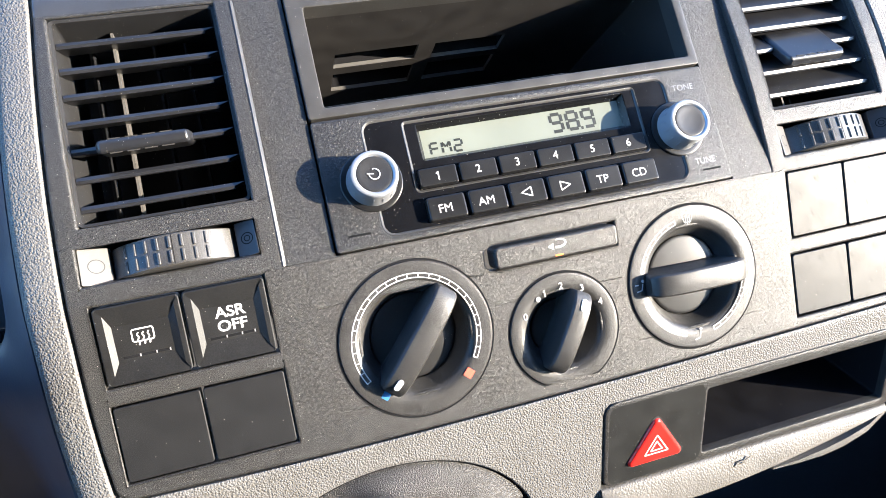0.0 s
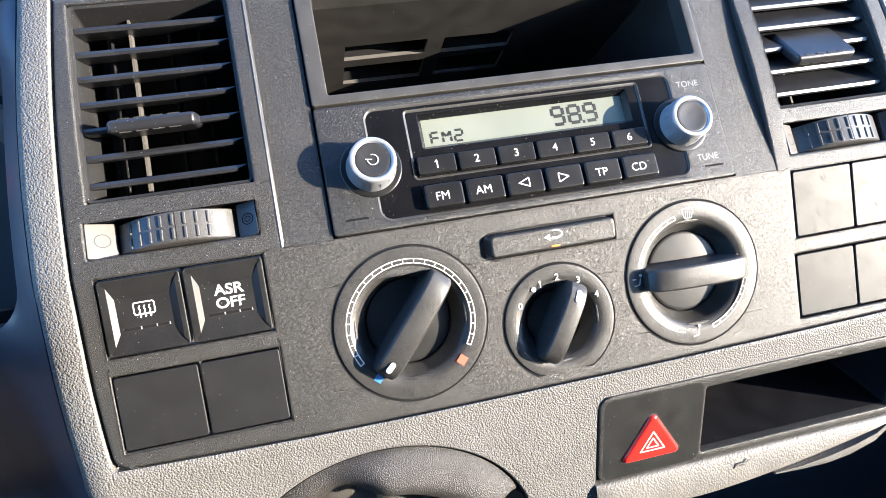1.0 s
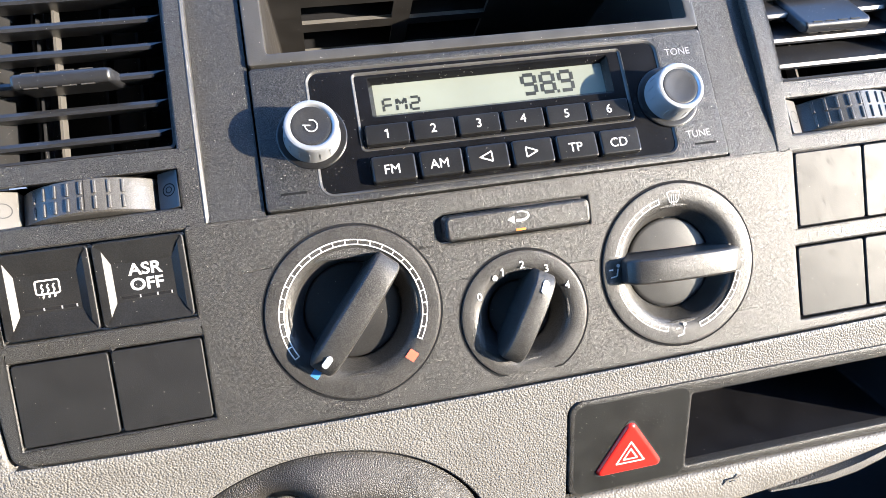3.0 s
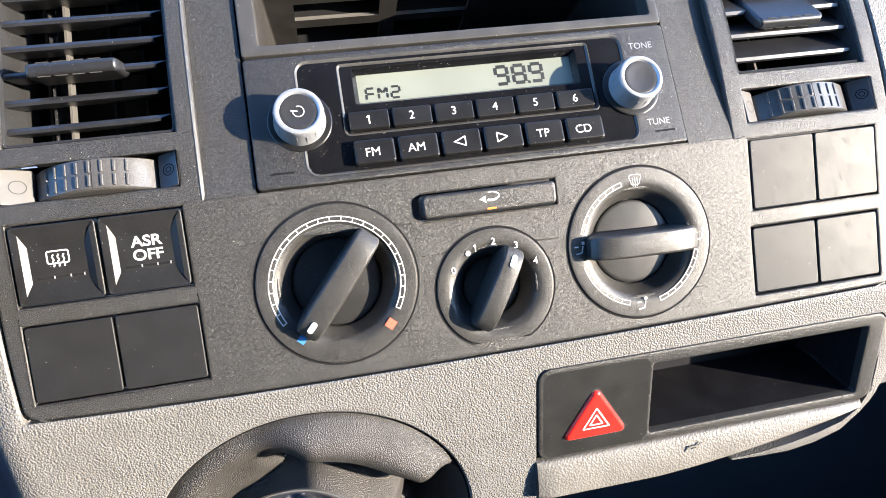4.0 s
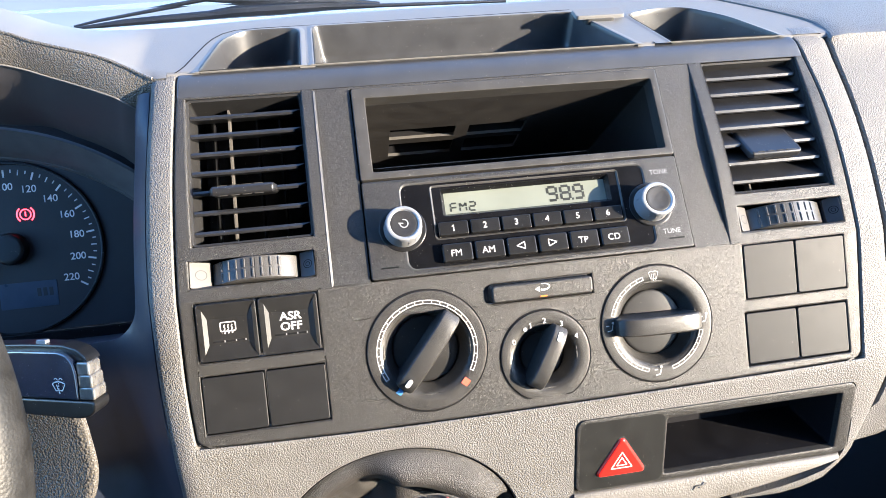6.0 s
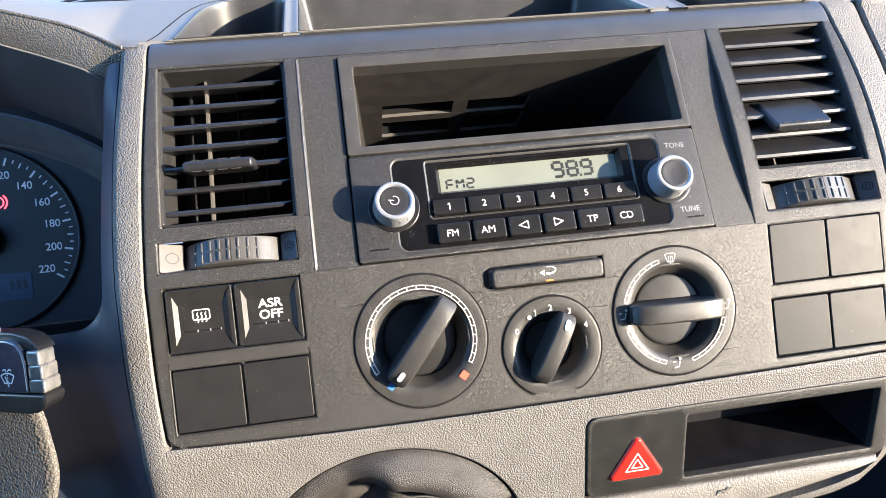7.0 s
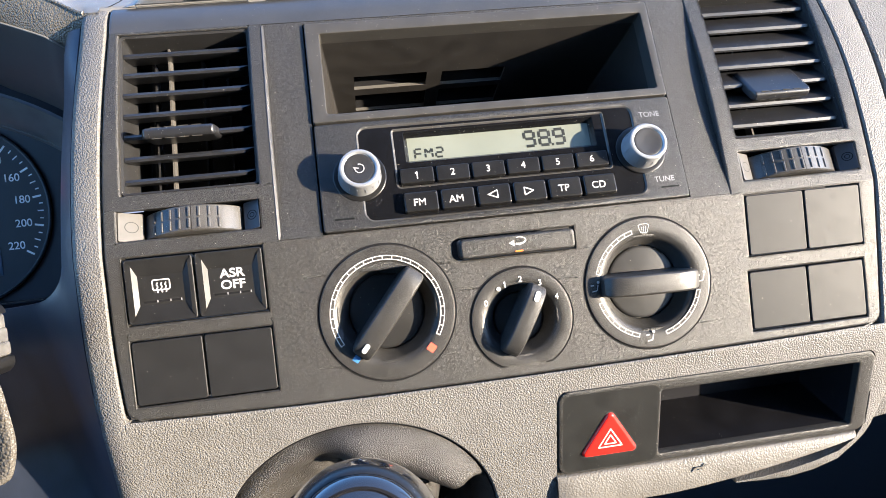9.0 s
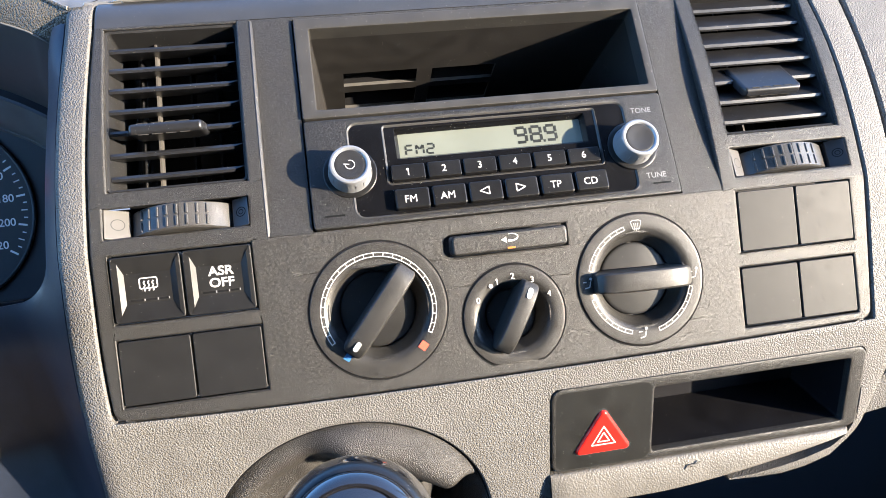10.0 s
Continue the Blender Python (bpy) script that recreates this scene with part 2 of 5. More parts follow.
FASCIA = mat("grained black plastic", (0.0205, 0.0199, 0.019), 0.42, grain=0.14, size=0.3, dust=0.05, wear=0.04, glint=0.8, spec=0.38, facet=0.36)
# same moulding's top roll: sky's bluish sheen in the colour, grain nearly left out
FASCIA_ROLL = mat("black fascia plastic with sky sheen coloured in", (0.026, 0.027, 0.030), 0.4, grain=0.03, size=0.45, dust=0.03, wear=0.08, glint=0.1, spec=1.0)
FASCIA_FINE = mat("fine grained black plastic", (0.012, 0.0117, 0.0113), 0.4, grain=0.14, size=0.3, dust=0.07, wear=0.05, glint=0.8, spec=0.44, facet=0.36)
# sunlight put into the colour: for open caps, slot rims and one vane
SUNLIT = mat("black plastic coloured as sunlit", (0.085, 0.081, 0.076), 0.45, grain=0.05, size=0.5, dust=0.02, spec=0.5)
SATIN = mat("satin black plastic", (0.0075, 0.0074, 0.0076), 0.33, grain=0.03, size=0.5, dust=0.03, glint=0.15, spec=0.45)
SWITCH = mat("matt black switch plastic", (0.0085, 0.0083, 0.0082), 0.46, grain=0.03, size=0.45, dust=0.04, glint=0.2, spec=0.42)
GLOSS = mat("smooth black plastic", (0.0045, 0.0046, 0.0055), 0.24, grain=0.004, size=2.0, dust=0.07, spec=0.35)
GAP = mat("black gap", (0.011, 0.011, 0.012), 0.9, spec=0.05)
DARK = mat("dark recess plastic", (0.018, 0.018, 0.019), 0.6, grain=0.03, size=0.8)
PAD = mat("grey leather-grained padding", (0.123, 0.1185, 0.1125), 0.5, grain=0.42, size=0.85, cells=True, wear=0.08, spec=0.32)
HOOD_PAD = mat("brown-grey pebbled hood padding", (0.092, 0.084, 0.073), 0.42, grain=0.5, size=1.05, cells=True, wear=0.1, spec=0.5)
COLUMN = mat("dark pebbled column plastic", (0.075, 0.068, 0.058), 0.5, grain=0.6, size=1.3, cells=True, wear=0.1, spec=0.4)
LIP = mat("grey fine-grained padding", (0.125, 0.117, 0.104), 0.5, grain=0.2, size=1.1, cells=True, wear=0.1)
PAD_SMOOTH = mat("grey moulded plastic", (0.14, 0.137, 0.132), 0.55, grain=0.1, size=0.9, wear=0.06, spec=0.3)
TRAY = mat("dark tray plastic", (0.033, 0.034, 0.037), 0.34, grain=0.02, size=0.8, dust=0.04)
# grey trim darkened and blued in its colour to carry the shade
TRIM_SHADED = mat("grey trim coloured as in blue shade", (0.028, 0.035, 0.055), 0.42, grain=0.05, size=1.0)
VENT = mat("vent plastic", (0.0145, 0.0149, 0.017), 0.34, grain=0.02, size=0.4, dust=0.06, spec=0.55)
VENT_BOX = mat("vent duct plastic", (0.0195, 0.0195, 0.0205), 0.55, grain=0.03, size=0.5, dust=0.05, spec=0.15)
WHITE = mat("white printing", (0.66, 0.65, 0.63), 0.5, wear=0.05)
ALU = mat("satin silver paint", (0.32, 0.33, 0.35), 0.36, metal=0.5, grain=0.004, size=0.4, wear=0.05)
RED = mat("red translucent plastic", (0.64, 0.018, 0.012), 0.3, wear=0.08, coat=0.15, spec=0.35)
RED_PRINT = mat("red printing", (0.65, 0.09, 0.05), 0.5)
BLUE_PRINT = mat("blue printing", (0.035, 0.15, 0.36), 0.5)
LCD = mat("lcd glass", (0.155, 0.168, 0.14), 0.3, wear=0.06, mottling=30, coat=0.3)
LCD_INK = mat("lcd segments", (0.014, 0.016, 0.015), 0.4)
LEATHER = mat("dark grained leather", (0.036, 0.0335, 0.031), 0.43, grain=0.4, size=0.5, cells=True, wear=0.2)
BOX_FRAME = mat("grey-black frame plastic", (0.037, 0.0355, 0.0335), 0.42, grain=0.06, size=0.5, dust=0.05)
CARPET = mat("dark carpet", (0.035, 0.035, 0.038), 0.9, grain=0.3, size=1.5)


# ---- console profile ----
def profile(v):
    """Height of the console's outer skin over the fascia plane at v."""
    if v > 112:
        t = min((v - 112) / 15, 1)
        return -33.1 - 3.6 * t - 4.5 * t ** 4
    if v >= 0:
        return -1.5 - 0.282 * v + 4.2 * math.sin(math.pi * v / 112)
    if v >= -76:
        return -1.5
    t = -76 - v
    return -1.5 - 0.33 * max(t - 4, 0)


def edge_left(v):
    return -98.8 + 4.8 * max(0, v / 125) ** 1.6 + (2.2 * ((-v - 30) / 45) ** 2 if v < -30 else 0)


def edge_right(v):
    e = 291.5 - 5 * max(0, (v - 60) / 65) ** 2
    return e - 3.2 * max(0, -v / 75) ** 1.2


def foot_drop(u):
    """How far the fascia's bowed lower edge hangs under the line v = -75.5."""
    return 3.7 - (0.000157 if u < 40 else 0.000045) * (u - 40) ** 2


# ---- fascia: one moulding with its openings ----
HOLES = [(-90.0, 28.2, -26.8, 110.4), (218.6, 28.6, 282.6, 111.8), (-92.5, 7, -27.5, 21), (218.5, 6.3, 284.5, 21.2),
         (-91.7, -32.4, -28, -1.0), (-92, -70.2, -27.3, -39.5), (217.2, -33.5, 282.5, -1.2), (215.5, -72, 281, -41),
         (-19.5, 0.3, 209.6, 111.5), (62.0, -18.9, 124.4, -8), (5, -62.6, 50.6, -19.2), (76.4, -68.2, 110.8, -33.8), (137.7, -63.4, 183.5, -17.6)]


def fascia_skin():
    us = sorted({x for h in HOLES for x in (h[0], h[2])} | {-97, 289} | {-70, -10, 64, 140, 200, 250})
    vs = sorted({y for h in HOLES for y in (h[1], h[3])} | {-75.5, -74.6, -73, -70.8, 114, 117, 120, 122.5, 124.5, 126, 127} | set(range(-68, 114, 4)))
    bm = bmesh.new()
    grid = {}

    def corner(i, j, low=False):
        key = (i, j, low)
        if key not in grid:
            v = vs[j]
            u = us[i]
            if i == 0 or i == len(us) - 1:
                r = max(0.0, -70.8 - v)
                cut = 5 - math.sqrt(max(0, 25 - (r * 5 / 4.7) ** 2)) if r else 0
                u = edge_left(v) + cut if i == 0 else edge_right(v) - cut
            if v < -71:
                v -= foot_drop(u) * min(1, (-71 - v) / 4.5)
            if low:
                grid[key] = bm.verts.new((u, v, profile(v) - 7))
            else:
                grid[key] = bm.verts.new((u, v, profile(v)))
        return grid[key]

    def solid(i, j):
        if not (0 <= i < len(us) - 1 and 0 <= j < len(vs) - 1):
            return False
        x, y = (us[i] + us[i + 1]) / 2, (vs[j] + vs[j + 1]) / 2
        return not any(h[0] < x < h[2] and h[1] < y < h[3] for h in HOLES)

    for i in range(len(us) - 1):
        for j in range(len(vs) - 1):
            if not solid(i, j):
                continue
            bm.faces.new((corner(i, j), corner(i + 1, j), corner(i + 1, j + 1), corner(i, j + 1)))
            for di, dj, a, b in ((-1, 0, (i, j + 1), (i, j)), (1, 0, (i + 1, j), (i + 1, j + 1)), (0, -1, (i, j), (i + 1, j)), (0, 1, (i + 1, j + 1), (i, j + 1))):
                if not solid(i + di, j + dj):
                    bm.faces.new((corner(*b), corner(*a), corner(*a, True), corner(*b, True)))
    def upright(e):
        a, b = (v.co for v in e.verts)
        return abs(a.x - b.x) < 0.01 and abs(a.y - b.y) < 0.01 and len(e.link_faces) == 2 and e.calc_face_angle(0) > 1.0

    def of_hole(e, names_):
        p = e.verts[0].co
        return any(min(abs(p.x - h[0]), abs(p.x - h[2])) < 0.01 and min(abs(p.y - h[1]), abs(p.y - h[3])) < 0.01 for h in names_)

    bmesh.ops.bevel(bm, geom=[e for e in bm.edges if upright(e) and of_hole(e, HOLES[:8] + HOLES[9:10])], offset=2.0, segments=4, profile=0.5, affect="EDGES")
    rim = [e for e in bm.edges if len(e.link_faces) == 2 and e.calc_face_angle(0) > 1.0 and not upright(e)]
    bmesh.ops.bevel(bm, geom=rim, offset=1.1, segments=3, profile=0.5, affect="EDGES")
    return bm


fascia = thing("centre_fascia", PANEL, 0, 0, 0, "dark grey grained plastic centre console fascia, dusty", "dashboard panel")
moulding = part("moulding", fascia_skin(), FASCIA, fascia)
weighted = moulding.modifiers.new("weighted_normals", "WEIGHTED_NORMAL")
weighted.weight, weighted.keep_sharp = 90, True
# upper roll gets the copy coloured for the sky's sheen
moulding.data.materials.append(FASCIA_ROLL)
for face in moulding.data.polygons:
    if face.center.y > 0.1125:
        face.material_index = 1
# ---- dashboard padding ----
dash = thing("dashboard", PANEL, 0, 0, 0, "light grey leather-grained van dashboard around the console", "dashboard", kind="structure")


def left_band():
    rows = []
    for v in list(range(-190, 126, 6)) + [127]:
        e = edge_left(max(v, -75)) - 1.2
        w = profile(min(v, 127)) + 0.2
        out = e - 12.5 - 1.5 * math.sin((v + 80) / 80)
        edge = [(e + 0.3, v, w - 7), (e, v, w - 0.8), (e - 0.8, v, w)] if v > -77 else [(e + 9, v, w - 0.5), (e + 3, v, w - 0.25), (e - 0.8, v, w)]
        rows.append(edge + [(e - 5, v, w - 0.1), (out + 3, v, w - 1.4), (out + 0.8, v, w - 3), (out - 0.6, v, w - 6),
                     (out - 2.5, v, w - 14), (out - 12, v, w - 55), (out - 24, v, w - 95), (out - 44, v, w - 150), (out - 60, v, w - 215)])
    return sheet(bmesh.new(), rows)


def over_the_top(rows, inner, outer, fall):
    """Carries a cheek's skin on over the front edge of the dashboard top; fall: how its sides sink in."""
    for s, n in ((1.5, 0.1), (5, 0.25), (10, 0.15), (16, -0.1), (24, -1.4)):
        span = [(inner, n - 0.5)] + [(inner + (outer - inner) * k, n) for k in (0.1, 0.3, 0.7, 0.9)] + [(outer, n - fall)]
        rows.append([(u, 127 + 0.576 * s + 0.817 * (h - 0.00002 * (u - 94) ** 2), -38 - 0.817 * s + 0.576 * (h - 0.00002 * (u - 94) ** 2)) for u, h in span])


part("left_cheek", left_band(), PAD, dash)


def right_band():
    rows = []
    for v in list(range(-136, 126, 6)) + [127]:
        e = edge_right(max(v, -75)) + 1.2 - 2.4 * min(1, max(0, (-v - 78) / 10))
        w = profile(min(v, 127)) + 0.2
        out = max(e + 3, 311.3 - 2.2 * max(0, (v - 60) / 65) ** 2 - 19 * max(0, (-v - 80) / 58) ** 1.2)
        rows.append([(e - 0.3, v, w - 7), (e, v, w - 0.8), (e + 0.8, v, w), (e + (out - e) * 0.28, v, w - 0.1), (e + (out - e) * 0.68, v, w - 0.5), (e + (out - e) * 0.93, v, w - 1.4), (out, v, w - 3.4), (out + 0.5, v, w - 22), (out - 4, v, w - 60)])
    bm = sheet(bmesh.new(), rows)
    over = [[(e + (out - e) * k, 127, profile(127) + 0.2 - d) for k, d in ((0, 0.8), (0.1, 0), (0.3, 0.1), (0.7, 0.5), (0.9, 1.4), (1, 3.4))]]
    over_the_top(over, e, out, 1.5)
    return sheet(bm, over)


part("right_cheek", right_band(), PAD, dash)


BOOT = (5, -80, 71, 66)


def lower_pad():
    """The padding under the fascia, with an oval opening for the lever boot and one for the hazard unit."""
    us = [-98, -60, -20, 20, 60, 104, 108.3, 150, 200, 250, 286.6, 290]
    vs = [-75.9, -76.2, -77, -80.6, -83.8, -88, -91.3, -100, -108, -116, -132, -150, -165, -205]
    bm = bmesh.new()
    rows = [[bm.verts.new((u, v - (foot_drop(u) if j < 3 else 0), profile(v) + (0.2 if j > 1 else (-0.2 if j else -6)))) for u in us] for j, v in enumerate(vs)]
    for j in range(len(vs) - 1):
        for i in range(len(us) - 1):
            if vs[j + 1] < -84 and (us[i] < 104 or (108 <= us[i] < 286 and vs[j + 1] < -91.5) or (us[i] >= 286 and vs[j + 1] < -118)):
                continue
            bm.faces.new((rows[j][i], rows[j][i + 1], rows[j + 1][i + 1], rows[j + 1][i]))
    cx, cs, ru, rs = BOOT
    oval = []
    corners = [math.atan2(y - cs, x - cx) % (2 * math.pi) for x in (104, -98) for y in (-4, -131)]
    for a in sorted([2 * math.pi * k / 120 for k in range(120)] + corners):
        c, q = math.cos(a), math.sin(a)
        inner = (cx + ru * c, cs + rs * q)
        reach = min((104 - cx) / c if c > 1e-6 else ((-98 - cx) / c if c < -1e-6 else 1e9), (-4 - cs) / q if q > 1e-6 else ((-131 - cs) / q if q < -1e-6 else 1e9))
        edge = (cx + c * reach, cs + q * reach)
        line = [(inner[0] - 1.5 * c, inner[1] - 1.5 * q, -16), (*inner, -1.6), (inner[0] + 0.5 * c, inner[1] + 0.5 * q, -0.3), (inner[0] + 1.4 * c, inner[1] + 1.4 * q, 0.2)]
        line += [(inner[0] + (edge[0] - inner[0]) * f, inner[1] + (edge[1] - inner[1]) * f, 0.2) for f in (0.3, 0.6, 1)]
        oval.append(line)
    m = PANEL.inverted() @ FOOT
    m.translation /= MM
    sheet(bm, [[tuple(m @ Vector(p)) for p in line] for line in oval + oval[:1]])
    return bm


part("lower_pad", lower_pad(), PAD, dash)
bm = bmesh.new()
for cx, sign, a0 in ((114.6, -1, 90), (281.1, 1, 0)):
    arc = [(cx + 6.2 * math.cos(radians(a0 + 15 * k)), -17.4 + 6.2 * math.sin(radians(a0 + 15 * k))) for k in range(7)]
    tip = [(cx + 6.9 * sign, -10.6)]
    m = PANEL.inverted() @ FOOT
    m.translation /= MM
    bm.faces.new([bm.verts.new(m @ Vector((x, y, 0.3))) for x, y in tip + arc])
part("pad_corners", bm, PAD, dash)


def top_skin():
    """The top of the dashboard, with three trays sunk into it; s runs back from the front edge."""
    bm = bmesh.new()
    us = [-100, -94, -82, -66, -25.5, -16.8, 158, 182, 193, 204, 232, 278, 288, 300, 330, 420, 700]
    ss = [0.3, 1.5, 4, 20, 40, 58, 65, 72, 78, 82, 86, 92, 100]
    drop = {0.3: 2.5, 1.5: 0.8, 82: 0.7, 86: 3.5, 92: 11, 100: 26}
    bow = lambda u, s: max(0, s - 65) / 17 * 14 * min(1, max(0, (u + 100) / 130)) ** 0.8
    grid = [[bm.verts.new((u, s + bow(u, s), -0.00002 * (u - 94) ** 2 - drop.get(s, 0))) for u in us] for s in ss]
    for j in range(len(ss) - 1):
        for i in range(len(us) - 1):
            x, y = (us[i] + us[i + 1]) / 2, (ss[j] + ss[j + 1]) / 2
            if 0.2 < y < 65 and (-82 < x < -25.5 or -16.8 < x < 182 or 193 < x < 278):
                continue
            bm.faces.new((grid[j][i], grid[j][i + 1], grid[j + 1][i + 1], grid[j + 1][i]))
    return bm


dash_top = thing("dashboard_top", TOP, 0, 0, 0, "grey dashboard top with three shallow storage trays", "dashboard", kind="structure")
part("skin", top_skin(), PAD_SMOOTH, dash_top)


def rounded(poly, r, n=5):
    """The convex outline with its corners rounded."""
    out = []
    for i, p in enumerate(poly):
        p, a, c = Vector(p), Vector(poly[i - 1]), Vector(poly[(i + 1) % len(poly)])
        r_i = r[i] if isinstance(r, (list, tuple)) else r
        k = min(r_i, (a - p).length * 0.45, (c - p).length * 0.45)
        a, c = p + (a - p).normalized() * k, p + (c - p).normalized() * k
        out += [tuple(a.lerp(p, t).lerp(p.lerp(c, t), t)) for t in [j / n for j in range(n + 1)]]
    return out


for outline, corner_r in (([(-82, 0.8), (-25.5, 0.8), (-25.5, 64), (-60, 64), (-73, 50)], 9), ([(-16.8, 0.8), (180, 0.8), (160, 65), (-16.8, 65)], 5), ([(204, 0.8), (277, 0.8), (262, 40), (241, 63), (218, 62), (195.5, 54)], [0.5, 0.5, 10, 14, 9, 6])):
    bm = bmesh.new()
    fronts = corner_r if isinstance(corner_r, list) else [0.5, 0.5] + [corner_r] * (len(outline) - 2)
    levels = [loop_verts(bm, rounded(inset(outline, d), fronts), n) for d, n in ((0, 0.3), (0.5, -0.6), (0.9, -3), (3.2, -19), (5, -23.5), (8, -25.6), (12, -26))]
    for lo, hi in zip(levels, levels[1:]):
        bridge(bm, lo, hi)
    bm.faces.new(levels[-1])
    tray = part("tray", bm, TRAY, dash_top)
    bm = bmesh.new()
    crown = lambda x: -0.00002 * (x - 94) ** 2
    loops = []
    for d, n in ((0.3, -0.9), (-0.1, 0.1), (-0.7, 0.45), (-1.6, 0.4), (-4.2, -0.1)):
        loops.append([bm.verts.new((x, max(y, 0.3), crown(x) + n)) for x, y in rounded(inset(outline, d), fronts)])
    for lo, hi in zip(loops, loops[1:]):
        bridge(bm, lo, hi)
    part("tray_rim", bm, PAD_SMOOTH, dash_top)

bm = bmesh.new()
for outline in ([(-82, 1.5), (-74.5, 50), (-61, 65), (-82, 65)], [(182, 1.5), (182, 65), (161, 65)], [(278, 1.5), (278, 65), (242, 65), (263, 40)], [(193, 0.3), (203.8, 0.3), (195.3, 54), (193, 54)], [(193, 54), (195.3, 54), (218, 62.2), (242, 63), (242, 65), (193, 65)]):
    bm.faces.new([bm.verts.new((x, y, -0.00002 * (x - 94) ** 2)) for x, y in outline])
part("tray_corners", bm, PAD_SMOOTH, dash_top)

seam_line = [(-95.5, -1.2), (-94.2, 4), (-91.4, 10.5), (-87.8, 24.7), (-82.6, 44), (-78.8, 54), (-73.5, 62), (-66, 67), (-50, 68.5), (160, 70)]
bm = strokes([[(x, max(y, 2.0)) for x, y in seam_line]], 0.7, 0.02, 0.1)
for v in bm.verts:
    v.co.z -= 0.00002 * (v.co.x - 94) ** 2
part("panel_seam", bm, GAP, dash_top)

# passenger side
bm = bmesh.new()
def pad_foot(u_):
    """The lower edge of the passenger-side padding."""
    return max(-136, min(-112, -137 + 0.28 * (u_ - 292)))


rows = [[(u_, pad_foot(u_) + 2, -75 - k) for u_, k in ((292, 0), (292.5, 0), (294, 0), (314, 0), (390, 2), (720, 10))],
        [(u_, pad_foot(u_), -36 - k) for u_, k in ((292, 0), (292.5, 0), (294, 0), (314, 0), (390, 2), (720, 10))]]
for v in [-134, -128, -121, -114] + list(range(-108, 121, 6)):
    w = profile(v) - 1.0
    inner = 312.2 - 1.2 * max(0, (v - 60) / 65) ** 2 - 19 * max(0, (-v - 80) / 58) ** 1.2
    if v < -111:
        inner, w = inner - 4, w - 1.2
    row = [(inner, v, w - 20), (inner, v, w - 2), (inner + 1.5, v, w), (inner + 20, v, w + 0.5), (inner + 90, v, w), (720, v, w - 8)]
    rows.append([(x, max(y, pad_foot(x) + 2 * (v + 136) / 40), z) for x, y, z in row])
for s, inner, lip in ((-3.5, 311.5, -3), (1.5, 312, -2.2), (8, 313.5, -1.6), (19, 313.5, -1.3), (29, 309.5, -1.3), (39, 303, -1.3), (59, 287, -1.3), (80, 268, -1.3), (86, 262, -5), (94, 256, -16)):
    rows.append([(u_, 127 + 0.576 * s + 0.817 * n, -38 - 0.817 * s + 0.576 * n) for u_, n in ((inner - 0.5, lip - 14), (inner, lip), (inner + 1.5, lip + 1.5), (inner + 12, lip + 2.6), (inner + 90, lip + 2.4), (720, lip - 4))])
part("passenger_pad", sheet(bm, rows), PAD, dash)

# ---- cabin around ----
cabin = thing("cabin_shell", Matrix(), 0, 0, 0, "dark van cabin walls, floor and roof", "van cabin", kind="structure")
bm = bmesh.new()
box(bm, -800, 1000, -1700, 900, -60, 0)
part("floor", bm, CARPET, cabin)
LINER = mat("grey headliner", (0.1, 0.099, 0.1), 0.9, grain=0.1, size=1.5)
TRIM = mat("dark door trim", (0.05, 0.05, 0.052), 0.6, grain=0.1, size=1.2)
bm = bmesh.new()
box(bm, -800, 1000, -1700, -250, 1900, 1940)
part("roof", bm, LINER, cabin)
bm = bmesh.new()
box(bm, -800, 1000, -1740, -1700, 0, 1900)
part("bulkhead", bm, LINER, cabin)
for x0, x1 in ((-840, -800), (1000, 1040)):
    bm = bmesh.new()
    box(bm, x0, x1, -1700, 900, 0, 950)
    box(bm, x0, x1, -1700, -1050, 950, 1900)
    box(bm, x0, x1, 350, 450, 950, 1900)
    part("door_side", bm, TRIM, cabin)
bm = bmesh.new()
box(bm, -800, 1000, 300, 340, 0, 850)
part("firewall", bm, CARPET, cabin)

ground = thing("ground", Matrix(), 0, 0, 0, "grey concrete yard outside the van", "ground", kind="structure")
bm = bmesh.new()
box(bm, -300000, 300000, -300000, 300000, -520, -500)
part("yard", bm, mat("grey concrete", (0.2, 0.2, 0.2), 0.9, mottling=2000), ground)

# ---- helpers for the console's things ----
def moved(bm, frame_):
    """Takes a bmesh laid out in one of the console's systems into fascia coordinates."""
    m = PANEL.inverted() @ frame_
    m.translation /= MM
    bm.transform(m)
    return bm


def arc_band(bm, cx, cy, r0, r1, a0, a1, n, steps=24):
    """A flat curved strip between two radii and two angles in degrees."""
    prev = None
    for i in range(steps + 1):
        a = radians(a0 + (a1 - a0) * i / steps)
        cur = [bm.verts.new((cx + r * math.cos(a), cy + r * math.sin(a), n)) for r in (r0, r1)]
        if prev:
            bm.faces.new((prev[0], prev[1], cur[1], cur[0]))
        prev = cur
    return bm


def cable(points, r, seg=8):
    return rod(bmesh.new(), points, r, seg)


def bulge(s):
    v = s * 0.963
    return 4.2 * math.sin(math.pi * max(0, min(v, 112)) / 112) * 0.963


# ---- inset strip beside the radio ----
bm = collar(bmesh.new(), rrect(-19.5, 0.2, 209.6, 116, 0.6), rrect(0.9, 0.2, 187.9, 114.5, 0.6), -6, 0, -8, 0.25)
part("inset_surround", moved(bm, UPPER), FASCIA, fascia)

bm = collar(bmesh.new(), rrect(-12, -3, 200, 119, 0.6), rrect(8.4, 63.3, 183, 108.7, 0.6), -12, -7.4, -9, 0.05)
part("inset_backing", moved(bm, UPPER), DARK, fascia)

